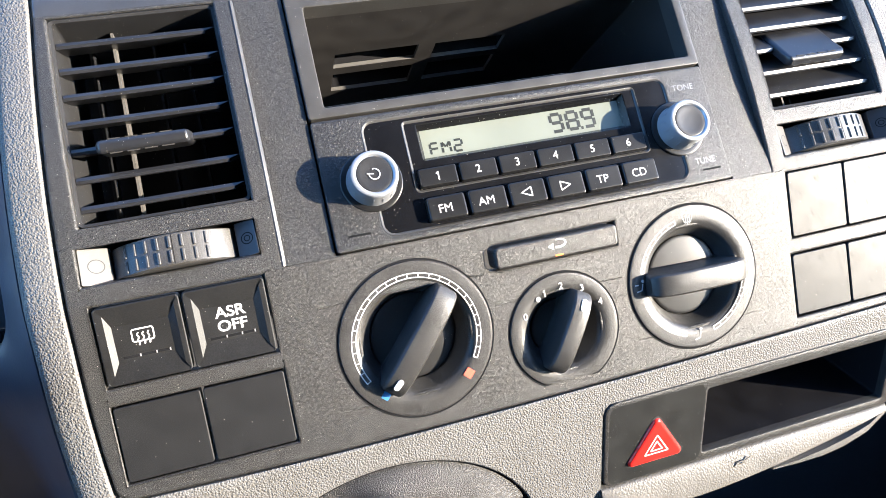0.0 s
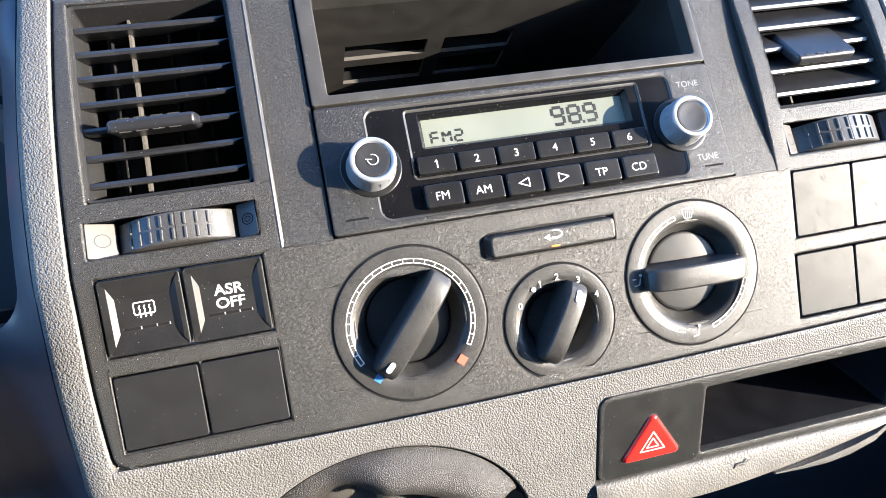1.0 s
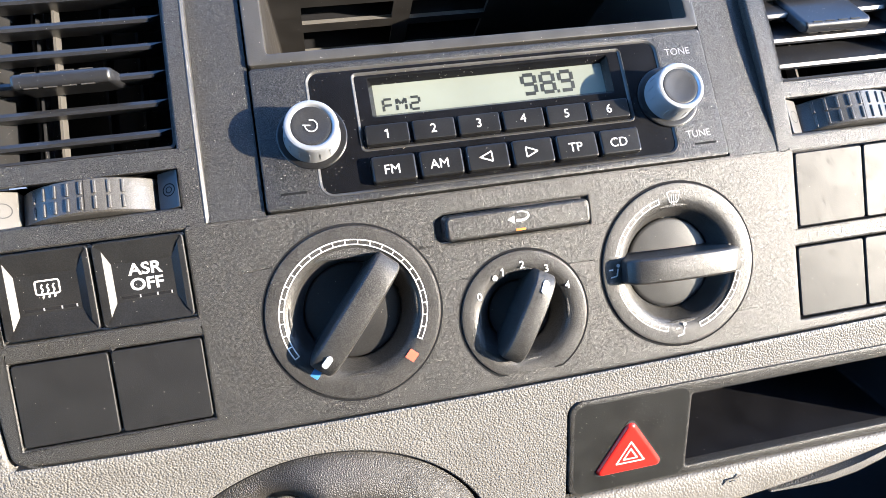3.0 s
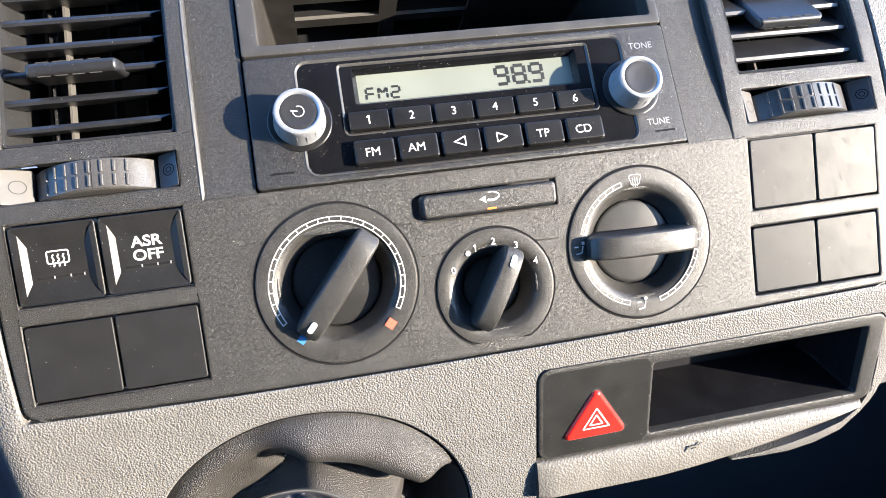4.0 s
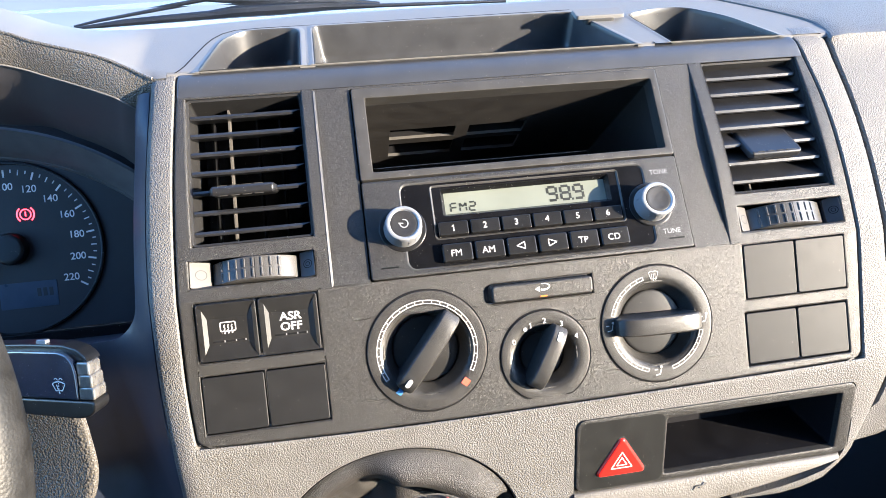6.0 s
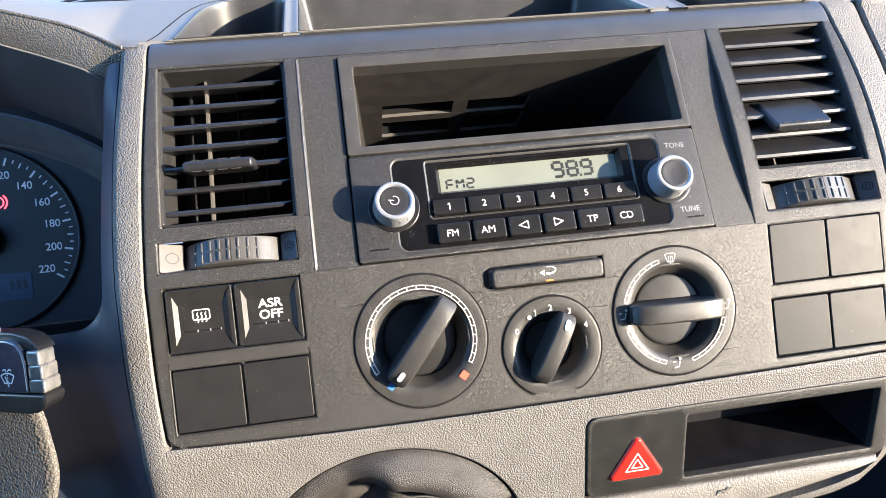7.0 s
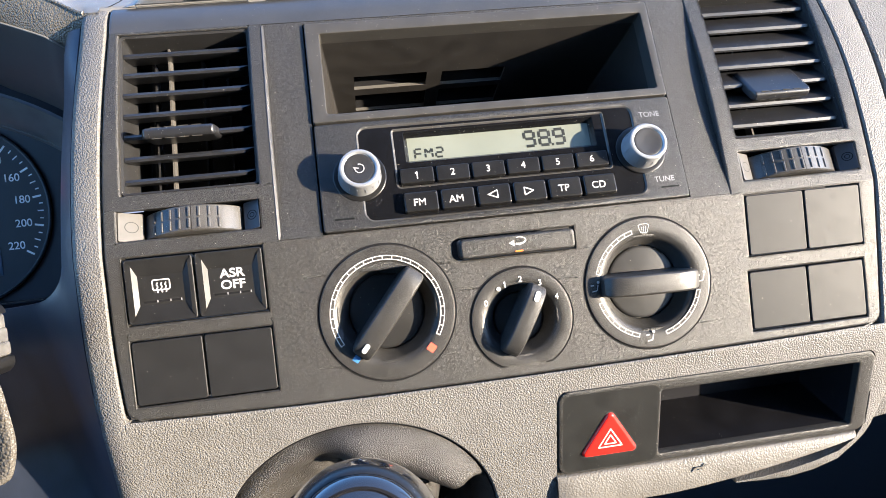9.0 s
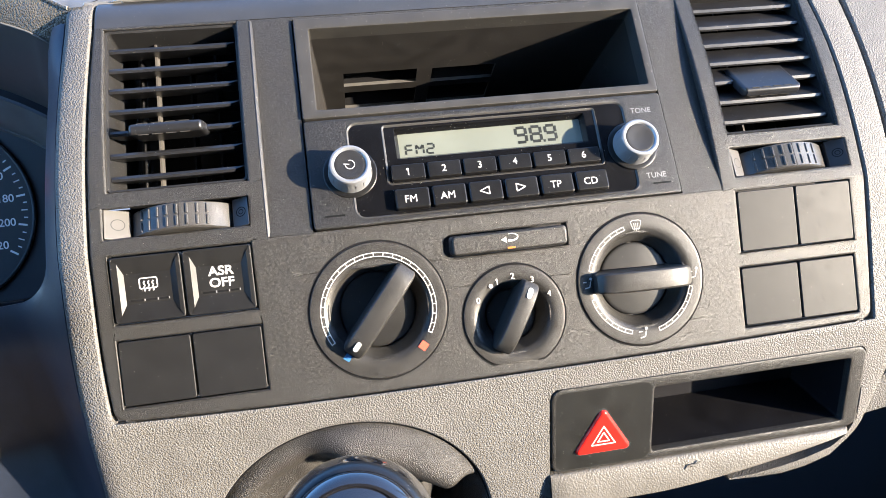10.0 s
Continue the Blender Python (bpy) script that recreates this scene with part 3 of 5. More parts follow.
# pale strip added to draw the sun's glare along the inset's left edge
bm = sheet(bmesh.new(), [[(-20.2 + x_, s_, bulge(s_) + n_) for x_, n_ in ((-0.2, -1.5), (0.0, 0.15), (0.4, 0.34), (1.5, -0.3), (1.6, -3))] for s_ in (0.5, 15, 30, 45, 60, 75, 90, 105, 115)])
part("inset_edge_glint", moved(bm, UPPER), BOX_FRAME, fascia)

# ---- radio ----
radio = thing("car_radio", UPPER, 0, 0, 0, "black single-slot car radio with silver-rimmed knobs and lit display", "car radio")
CENTRE = rrect(22, 4.2, 165.6, 53.6, 5, 6)
BLOCK = rrect(39.4, 20.2, 149.8, 51.2, 1.6, 6)
WINDOW = rrect(45.3, 33.4, 144.2, 49.4, 0.8, 6)
part("faceplate", collar(bmesh.new(), rrect(1.6, 0.9, 187.2, 56.9, 1.6, 6), CENTRE, -6, 1.6, -1, 0.9), FASCIA_FINE, radio)
part("centre_face", collar(bmesh.new(), inset(CENTRE, -0.2), BLOCK, -1.5, 0.9, -1, 0.7), GLOSS, radio)
part("display_frame", collar(bmesh.new(), inset(BLOCK, -0.2), WINDOW, -2, 0.3, -0.2, 0.4), GLOSS, radio)
# beads added in paler plastic for the highlights on the recess edges
for name_, line, top_n, low_n in (("centre_glint", CENTRE, 1.66, 0.9), ("block_glint", BLOCK, 0.98, 0.3)):
    bm = bmesh.new()
    loops = [loop_verts(bm, inset(line, d), n) for d, n in ((-0.45, top_n - 0.12), (-0.25, top_n + 0.04), (0.0, top_n), (0.35, top_n - 0.25), (0.75, low_n + 0.02))]
    for lo, hi in zip(loops, loops[1:]):
        bridge(bm, lo, hi)
    part(name_, bm, BOX_FRAME, radio)
bm = bmesh.new()
bridge(bm, loop_verts(bm, inset(WINDOW, -0.1), 0.05), loop_verts(bm, inset(WINDOW, 1.9), -3.4))
part("display_bezel", bm, GLOSS, radio)
display = part("display", prism(bmesh.new(), rrect(45, 33, 144.5, 49.4, 0.4), -6, -3.2, 0.1), LCD, radio, "grey-green liquid crystal display")

SEG = {"9": "abcdfg", "8": "abcdefg", "F": "aefg", "M": "efbchi", "2": "abged"}


def digit(ch, x, y, w, h, t, n):
    """The dark segments of one character of the display."""
    seg = {"a": ((0, h), (w, h)), "g": ((0, h / 2), (w, h / 2)), "d": ((0, 0), (w, 0)), "f": ((0, h), (0, h / 2)), "b": ((w, h), (w, h / 2)),
           "e": ((0, h / 2), (0, 0)), "c": ((w, h / 2), (w, 0)), "h": ((0, h), (w / 2, h / 2)), "i": ((w, h), (w / 2, h / 2))}
    for k in SEG[ch]:
        (x0, y0), (x1, y1) = seg[k]
        dx, dy = (x1 - x0) * 0.09, (y1 - y0) * 0.09
        part("segment", bar(bmesh.new(), x + x0 + dx, y + y0 + dy, x + x1 - dx, y + y1 - dy, t, n), LCD_INK, display)


for ch, x, y, w, h, t in (("9", 107.8, 37.6, 5.2, 8.0, 1.55), ("8", 115.7, 37.6, 5.2, 8.0, 1.55), ("9", 123.6, 37.6, 5.2, 8.0, 1.55),
                          ("F", 50.4, 36.3, 3.6, 5.0, 0.98), ("M", 55.7, 36.3, 3.6, 5.0, 0.98), ("2", 61.1, 36.3, 3.6, 5.0, 0.98)):
    digit(ch, x, y, w, h, t, -3.18)
part("segment", bar(bmesh.new(), 122.3, 36.8, 122.3, 38.1, 1.2, -3.18), LCD_INK, display)

names = ["1", "2", "3", "4", "5", "6"]
for i in range(6):
    x0 = 41.2 + 17.95 * i
    b = part("preset_button", prism(bmesh.new(), rrect(x0, 21.4, x0 + 16.5, 29.3, 0.8), -1, 3.0, 0.6, 3), SATIN, radio)
    part("legend", numeral_bm(names[i], 3.6, x0 + 8.0, 25.3, 3.04), WHITE, b)
names = ["FM", "AM", "", "", "TP", "CD"]
for i in range(6):
    x0 = 41.4 + 18.1 * i
    b = part("function_button", prism(bmesh.new(), rrect(x0, 6.2, x0 + 16.6, 16.4, 1.2), -1, 4.4, 0.9, 4), SATIN, radio)
    if names[i]:
        part("legend", text_bm(names[i], 3.7, x0 + 7.4, 10.7, 4.44, bold=0.0), WHITE, b)
    else:
        k = 1 if i == 3 else -1
        c = x0 + 7.6
        part("legend", strokes([[(c - 2.2 * k, 13.2), (c + 2.4 * k, 11.2), (c - 2.2 * k, 9.2), (c - 2.2 * k, 13.2)]], 0.5, 4.44), WHITE, b)


CAP_GREY = mat("grey-black cap plastic", (0.017, 0.017, 0.018), 0.42, grain=0.03, size=0.4, dust=0.04, glint=0.2)
LEGEND_PALE = mat("pale printing", (0.4, 0.4, 0.41), 0.5)


def radio_knob(x, y, power):
    k = part("knob", lathe(bmesh.new(), [(10.6, 0.8), (10.6, 2.2), (10.3, 4.0), (9.9, 11.2), (9.75, 12.0), (9.4, 12.7), (8.9, 12.9), (8.2, 12.9), (7.8, 12.6), (7.2, 11.8)], x, y, 64), ALU, radio, "satin silver rotary knob")
    part("cap", lathe(bmesh.new(), [(7.4, 11.0), (7.3, 12.1), (6.9, 12.3), (5.6, 12.1), (3.5, 11.9), (1.5, 11.85)], x, y, 48), CAP_GREY, k, "grey-black knob cap")
    part("seat", lathe(bmesh.new(), [(13.0, 0.9), (13.0, 1.7), (12.5, 2.1), (10.6, 2.1)], x, y, 48), SATIN, k)
    for i in range(16):
        bm = bmesh.new()
        box(bm, 9.7, 10.35, -0.13, 0.13, 3.0, 9.0)
        part("groove", turned(bm, Matrix.Translation((x, y, 0)) @ Matrix.Rotation(radians(11 + 22.5 * i), 4, "Z")), ALU, k)
    if power:
        bm = arc_band(bmesh.new(), x, y, 1.95, 2.4, 165, 465, 12.24)
        bar(bm, x - 0.3, y + 0.1, x - 3.0, y + 0.5, 0.45, 12.22)
        part("power_mark", bm, LEGEND_PALE, k)
    return k


radio_knob(21.5, 28.0, True)
radio_knob(166.2, 28.2, False)
LEGEND_GREY = mat("grey printing", (0.22, 0.22, 0.23), 0.5)
part("legend_tone", text_bm("TONE", 3.0, 174.8, 47.3, 1.63, bold=0.0), LEGEND_GREY, radio)
part("legend_tune", text_bm("TUNE", 3.0, 175.4, 11.2, 1.63, bold=0.0), LEGEND_GREY, radio)
for x in (7.4, 172.8):
    part("slit", bar(bmesh.new(), x, 6.9, x + 9.4, 6.9, 0.9, 1.62), GAP, radio)

# ---- storage box over the radio ----
box_thing = thing("storage_box", UPPER, 0, 0, 0, "empty black plastic storage box with slotted back", "storage compartment")
part("frame", collar(bmesh.new(), rrect(1.6, 57.8, 187.2, 113.8, 1.2), rrect(9.0, 62.3, 182.6, 107.4, 1.0), -6, 1.8, -8, 0.8), BOX_FRAME, box_thing)
SHELL = mat("dusty black box plastic", (0.021, 0.0196, 0.0188), 0.5, grain=0.03, size=0.9, dust=0.025, wear=0.2, spec=0.3)
bm = bmesh.new()
front, rear = rrect(9.0, 62.3, 182.6, 107.4, 1.0), rrect(15, 63, 180, 107.3, 1.0)
vf, vr = loop_verts(bm, front, -7.9), loop_verts(bm, rear, -112)
for k in range(len(front)):
    q = (k + 1) % len(front)
    if min(front[k][1], front[q][1]) < 107.35:
        bm.faces.new((vf[k], vf[q], vr[q], vr[k]))
bm.faces.new(vr)
part("shell", bm, SHELL, box_thing)
# roof of the box, with four moulded pockets
POCKETS = [(25.6, -61.5, 69, -46), (25.9, -90, 70, -69), (78, -63, 116.5, -46.8), (78, -90, 116.5, -69)]
xs = sorted({9.2, 182.4} | {x for q in POCKETS for x in (q[0], q[2])})
ys = sorted({-112, -7.9} | {y for q in POCKETS for y in (q[1], q[3])})
bm = bmesh.new()
for x0, x1 in zip(xs, xs[1:]):
    for y0, y1 in zip(ys, ys[1:]):
        cx, cy = (x0 + x1) / 2, (y0 + y1) / 2
        if not any(q[0] < cx < q[2] and q[1] < cy < q[3] for q in POCKETS):
            bm.faces.new([bm.verts.new((x, 107.35, y)) for x, y in ((x0, y0), (x1, y0), (x1, y1), (x0, y1))])
bmesh.ops.remove_doubles(bm, verts=bm.verts, dist=0.01)
part("roof", bm, SHELL, box_thing)
for q in POCKETS:
    bm = bmesh.new()
    flat_ring = rrect(*q, 0.05, 1)
    a = [bm.verts.new((x, 107.35, y)) for x, y in flat_ring]
    m_ = [bm.verts.new((x, 107.7, y)) for x, y in inset(flat_ring, -0.3)]
    b = [bm.verts.new((x, 109.6, y)) for x, y in inset(flat_ring, -0.3)]
    bridge(bm, a, m_), bridge(bm, m_, b)
    # rim paler than the box: the sun on its far wall is coloured in
    slot = part("slot", bm, SUNLIT, box_thing)
    bm = bmesh.new()
    a, b = loop_verts(bm, rrect(q[0] - 2, q[1] - 2, q[2] + 2, q[3] + 2, 0.05, 1), 0), loop_verts(bm, rrect(q[0] - 2, q[1] - 2, q[2] + 2, q[3] + 2, 0.05, 1), 22)
    bridge(bm, a, b)
    bm.faces.new(b)
    bm.transform(Matrix(((1, 0, 0, 0), (0, 0, 1, 109.6), (0, 1, 0, 0), (0, 0, 0, 1))))
    part("slot_void", bm, GAP, slot)


# ---- air vents ----
def air_vent(u0, u1, s0, s1, tilt, tab, label):
    """An outlet with seven blades; tilt: degrees by which they point down from the outlet's axis; tab: its span and blade."""
    vent = thing("air_vent", UPPER, 0, 0, 0, label, "air vent", "air vents of the console")
    rim = rrect(u0 - 0.2, s0 - 0.2, u1 + 0.2, s1 + 0.2, 2)
    inner = rrect(u0 + 1.1, s0 + 1.1, u1 - 1.1, s1 - 1.1, 1.6)
    bm = bmesh.new()
    prev = None
    for poly, lift in ((rim, -7), (rim, -1.6), (inset(rim, 0.2), -1.3), (inner, -1.9), (inner, -46)):
        cur = [bm.verts.new((x, y, (bulge(y) if lift > -20 else 0) + lift)) for x, y in poly]
        if prev:
            bridge(bm, prev, cur)
        prev = cur
    bm.faces.new(prev)
    part("housing", bm, VENT_BOX, vent, sharp=24)
    a = radians(tilt)
    out = Vector((0, -math.sin(a), math.cos(a)))
    up = Vector((0, math.cos(a), math.sin(a)))
    for i in range(7):
        s = s0 + 7.2 + 10.95 * i * (s1 - s0) / 82.5
        front = Vector((0, s, bulge(s) - 4.6))
        sec = [(-1.4, 1.37), (-9, 0.9), (-15, 0.5), (-15, -0.5), (-9, -0.9), (-1.4, -1.35), (0.5, -1.1), (0.85, 0.1), (-0.1, 1.35)]
        bm = bmesh.new()
        rows = []
        for u in (u0 + 1.3, u0 + 3, u1 - 6, u1 - 1.3):
            cut = 4.0 if u > u1 - 2 and tilt < 40 else 0
            rows.append([tuple(front + out * p + up * q + Vector((u - (cut if q < 0.5 else 0), 0, 0))) for p, q in sec])
        sheet(bm, rows, close=True)
        bm.faces.new([bm.verts.new(p) for p in rows[0]])
        bm.faces.new([bm.verts.new(p) for p in rows[-1]])
        bmesh.ops.remove_doubles(bm, verts=bm.verts, dist=0.001)
        blade = part("blade", bm, VENT, vent)
        if i == 2:
            t0, t1, reach, thick = tab
            bm = bmesh.new()
            sec = rrect(-12, -thick, reach, thick, min(thick, 2) * 0.95, 3)
            rows = []
            for u, k in ((t0, 0.55), (t0 + 1.2, 0.9), (t0 + 2.5, 1), (t1 - 2.5, 1), (t1 - 1.2, 0.9), (t1, 0.55)):
                rows.append([tuple(front + out * (p * (1 if p < 0 else k)) + up * q * k + Vector((u, 0, 0))) for p, q in sec])
            sheet(bm, rows, close=True)
            bm.faces.new([bm.verts.new(p) for p in rows[0]])
            bm.faces.new([bm.verts.new(p) for p in rows[-1]])
            bmesh.ops.remove_doubles(bm, verts=bm.verts, dist=0.001)
            slider = part("slider_tab", bm, VENT, blade, "ribbed plastic slider tab")
            for k in range(4):
                u = t0 + 5 + k * (t1 - t0 - 10) / 4
                for side in (1, -1):
                    bm = bmesh.new()
                    box(bm, u, u + (t1 - t0 - 10) / 4 * 0.72, -0.35, 0.35, -0.15, 0.25)
                    bm.transform(Matrix.Translation(front + out * (reach - 1.5) + up * thick * side) @ Matrix(((1, 0, 0), tuple((0, out.y, up.y * side)), tuple((0, out.z, up.z * side)))).to_4x4())
                    part("rib", bm, BOX_FRAME, slider)
    # second vane takes the paler plastic to show the sunlight that reaches it
    for u, front_n in ((u0 + 9.5, -24), (u0 + 20.8, -13), (u0 + 35, -24), (u0 + 48, -24)):
        bm = bmesh.new()
        box(bm, u - 0.5, u + 0.5, s0 + 1.3, s1 - 1.3, -36 if front_n < -20 else -19, front_n)
        part("vane", bm, SUNLIT if front_n > -20 else VENT, vent)
    return vent


air_vent(-90.0, -26.8, 29.2, 114.8, 15, (-79, -44, 9.5, 2.6), "black air vent with seven level blades and slider tab")
air_vent(218.6, 282.6, 29.6, 116.0, 57, (231.5, 266, 12, 2.6), "black air vent with seven blades turned down, slider tab")


def slanted(bm, from_x, slope):
    """Shears the upper side so that it falls away from from_x."""
    for v in bm.verts:
        if v.co.z > -5:
            v.co.z += slope * (v.co.x - from_x)
    return bm


# ---- thumbwheels under the vents ----
WHEEL = mat("worn black wheel plastic", (0.044, 0.042, 0.040), 0.4, grain=0.05, size=0.42, dust=0.02, spec=0.7, facet=0.08, glint=0.2)
# bluish shade on the cap turned from the sun, put into its colour
CAP_SHADED = mat("cap plastic coloured as shaded", (0.026, 0.028, 0.034), 0.42, grain=0.03, size=0.5)


def thumbwheel(u0, u1, s0, s1, cap, label):
    th = thing("vent_thumbwheel", UPPER, u0, s0, 1.2, label, "thumbwheel", "vent thumbwheels")
    w, h = u1 - u0, s1 - s0
    # cap facing the sun gets a paler colour in place of sunlight
    open_cap = part("open_cap", slanted(prism(bmesh.new(), rrect(0.2, 0.2, w * cap, h - 0.2, 0.6), -10, -0.4, 0.4), 0.5, -0.6), SUNLIT, th)
    part("mark", slanted(arc_band(bmesh.new(), w * cap * 0.55, h / 2, 2.4, 2.75, 0, 360, -0.34, 32), 0.5, -0.6), DARK, open_cap)
    shut_cap = part("shut_cap", slanted(prism(bmesh.new(), rrect(w * 0.876, 0.2, w - 0.2, h - 0.2, 0.6), -12, 0.2, 0.4), w - 0.5, 0.6), CAP_SHADED, th)
    bm = arc_band(bmesh.new(), w * 0.94, h / 2, 2.0, 2.4, 0, 360, 0.26, 32)
    arc_band(bm, w * 0.94, h / 2, 0.9, 1.25, 0, 360, 0.26, 24)
    part("mark", slanted(bm, w - 0.5, 0.6), GAP, shut_cap)
    lo_, hi_ = w * (cap + 0.01), w * 0.884
    c, half, rise = (lo_ + hi_) / 2, (hi_ - lo_) / 2, 3.0
    r = half / math.sin(radians(50))
    base = rise - r
    bm = bmesh.new()
    rows = []
    top = radians(50)
    for y, k in ((0.9, 0.955), (1.1, 0.98), (1.6, 1.0), (h - 1.4, 1.0), (h - 0.9, 0.98), (h - 0.7, 0.955)):
        rows.append([(c + r * k * math.sin(a), y, base + r * k * math.cos(a)) for a in [top * (i / 24 - 1) for i in range(49)]])
    sheet(bm, [[(x, 0.9, -15) for x, _, _ in rows[0]]] + rows + [[(x, h - 0.7, -15) for x, _, _ in rows[0]]])
    wheel = part("wheel", bm, WHEEL, th)
    for side in (-1, 1):
        bm = bmesh.new()
        box(bm, c + side * half * 0.955 - 0.4, c + side * half * 0.955 + 0.4, 0.9, h - 0.7, -15, base + r * 0.955 * math.cos(top))
        part("end_wall", bm, GAP, wheel)
    for i in range(8):
        a = radians(-36 + 8.5 * i)
        for y0, y1 in ((2.2, h / 2 - 0.35), (h / 2 + 0.55, h - 2.0)):
            bm = bmesh.new()
            prism(bm, rrect(-0.6, y0, 0.6, y1, 0.3, 2), r - 0.5, r + 0.6, 0.4, 3)
            bm.transform(Matrix.Translation((c, 0, base)) @ Matrix.Rotation(a, 4, "Y"))
            part("ridge", bm, WHEEL, wheel)
    bm = bmesh.new()
    box(bm, -0.12, 0.12, 1.6, h - 1.4, r - 0.3, r + 0.05)
    bm.transform(Matrix.Translation((c, 0, base)))
    part("parting_line", bm, GAP, wheel)
    bm = bmesh.new()
    ring = rrect(-1.0, -1.0, w + 1.0, h + 1.0, 0.5)
    floor_, lip_ = loop_verts(bm, ring, -17), loop_verts(bm, ring, -6.5)
    bridge(bm, floor_, lip_)
    bm.faces.new(floor_)
    part("well", bm, GAP, th)
    return th


thumbwheel(-92.5, -27.5, 7.3, 21.8, 0.155, "black ribbed thumbwheel between a cap coloured sunlit and a cap coloured shaded")
thumbwheel(218.5, 284.5, 6.5, 22.0, 0.12, "black ribbed thumbwheel in the fascia under the vent")


# ---- push switches and blanking plates ----
def switch(uc, sc, w, h, label):
    sw = thing("push_switch", LOWER, uc, sc, 0, label, "dashboard switch", "push switches")
    x, y = w / 2 - 0.45, h / 2 - 0.6
    bm = bmesh.new()
    V = lambda a, b, n: bm.verts.new((a, b, n))
    o = [V(-x, -y, 0.6), V(x, -y, 0.6), V(x, y, 0.6), V(-x, y, 0.6)]
    d = [V(-x, -y, -6), V(x, -y, -6), V(x, y, -6), V(-x, y, -6)]
    lo = [V(-x * 0.80, -y * 0.76, 0.5), V(-x * 0.80, y * 0.80, 0.5)]
    li = [V(-x * 0.665, -y * 0.46, -1.35), V(-x * 0.665, y * 0.46, -1.35)]
    ro = [V(x * 0.86, -y * 0.76, 0.5), V(x * 0.86, y * 0.80, 0.5)]
    ri = [V(x * 0.66, -y * 0.46, -1.35), V(x * 0.66, y * 0.46, -1.35)]
    F = bm.faces.new
    bridge(bm, d, o)
    F((o[0], lo[0], lo[1], o[3])), F((lo[0], li[0], li[1], lo[1])), F((li[0], ri[0], ri[1], li[1]))
    F((ri[0], ro[0], ro[1], ri[1])), F((ro[0], o[1], o[2], ro[1]))
    F((o[3], lo[1], li[1])), F((o[3], li[1], ri[1], o[2])), F((o[2], ri[1], ro[1]))
    F((o[0], li[0], lo[0])), F((o[0], o[1], ri[0], li[0])), F((o[1], ro[0], ri[0]))
    bmesh.ops.bevel(bm, geom=[bm.edges.get((p, q)) for p, q in zip(d, o)], offset=1.5, segments=3, profile=0.5, affect="EDGES")
    bm.normal_update()
    rim = [e for e in bm.edges if all(abs(v.co.z - 0.6) < 0.01 for v in e.verts) and any(abs(f.normal.z) < 0.1 for f in e.link_faces)]
    bmesh.ops.bevel(bm, geom=rim, offset=0.5, segments=3, profile=0.5, affect="EDGES")
    body = part("button", bm, SWITCH, sw, sharp=12)
    part("indicator_bar", strokes([[(-x * 0.54, -y * 0.36), (x * 0.6, -y * 0.36)]], 0.9, -1.33), GAP, sw)
    part("indicator_notch", strokes([[(c_ * x - 0.25, -y * 0.36), (c_ * x + 0.25, -y * 0.36)] for c_ in (-0.14, 0.24, 0.56)], 1.1, -1.28), LEGEND_GREY, sw)
    return sw


s1 = switch(-75.6, -16.7, 31.6, 31.2, "black rear window heater switch with white symbol")
z = -1.28
bm = strokes([[(-3.6, 4.3), (5.4, 4.3), (6.0, 3.6), (6.0, -1.2), (5.4, -1.9), (-3.6, -1.9), (-4.2, -1.2), (-4.2, 3.6), (-3.6, 4.3)]], 0.7, z)
sub = strokes([[(c + 0.5, 2.6), (c - 0.3, 1.4), (c + 0.5, 0), (c - 0.3, -1.4), (c + 0.5, -2.8), (c, -3.6)] for c in (-1.6, 0.9, 3.4)], 0.7, z + 0.02)
small = Matrix.Translation((-0.6, 1.3, 0)) @ Matrix.Diagonal((0.76, 0.76, 1, 1))
part("heater_symbol", turned(bm, small), WHITE, s1)
part("heat_waves", turned(sub, small), WHITE, s1)
s2 = switch(-43.8, -16.7, 31.6, 31.2, "black traction control off switch lettered in white")
part("legend", text_bm("ASR", 4.25, 0.7, 4.0, z, squeeze=1.1, bold=0.026), WHITE, s2)
part("legend", text_bm("OFF", 4.25, 0.7, -1.4, z, squeeze=1.1, bold=0.026), WHITE, s2)

PLATE = mat("smooth blanking plate plastic", (0.0118, 0.0118, 0.0122), 0.47, grain=0.03, size=0.35, dust=0.02, wear=0.1, glint=0.2, spec=0.25)


def scratched(m, amount):
    """Fine pale rub marks over a smooth plate."""
    t = m.node_tree
    b = t.nodes["Principled BSDF"]
    old = b.inputs["Roughness"].links[0].from_socket
    co = t.nodes.new("ShaderNodeTexCoord")
    mp = t.nodes.new("ShaderNodeMapping")
    rot = t.nodes.new("ShaderNodeMapping")
    rot.inputs["Rotation"].default_value = (0, 0, radians(-32))
    mp.inputs["Scale"].default_value = (1800, 170, 200)
    no = t.nodes.new("ShaderNodeTexNoise")
    no.inputs["Scale"].default_value, no.inputs["Detail"].default_value = 1.0, 2
    t.links.new(co.outputs["Object"], rot.inputs["Vector"])
    t.links.new(rot.outputs[0], mp.inputs["Vector"])
    t.links.new(mp.outputs[0], no.inputs["Vector"])
    mr = t.nodes.new("ShaderNodeMapRange")
    mr.inputs["From Min"].default_value, mr.inputs["From Max"].default_value = 0.57, 0.7
    mr.inputs["To Min"].default_value, mr.inputs["To Max"].default_value = 0, amount
    t.links.new(no.outputs["Fac"], mr.inputs["Value"])
    add = t.nodes.new("ShaderNodeMath")
    add.operation, add.use_clamp = "ADD", True
    t.links.new(old, add.inputs[0])
    t.links.new(mr.outputs[0], add.inputs[1])
    t.links.new(add.outputs[0], b.inputs["Roughness"])


scratched(PLATE, 0.16)


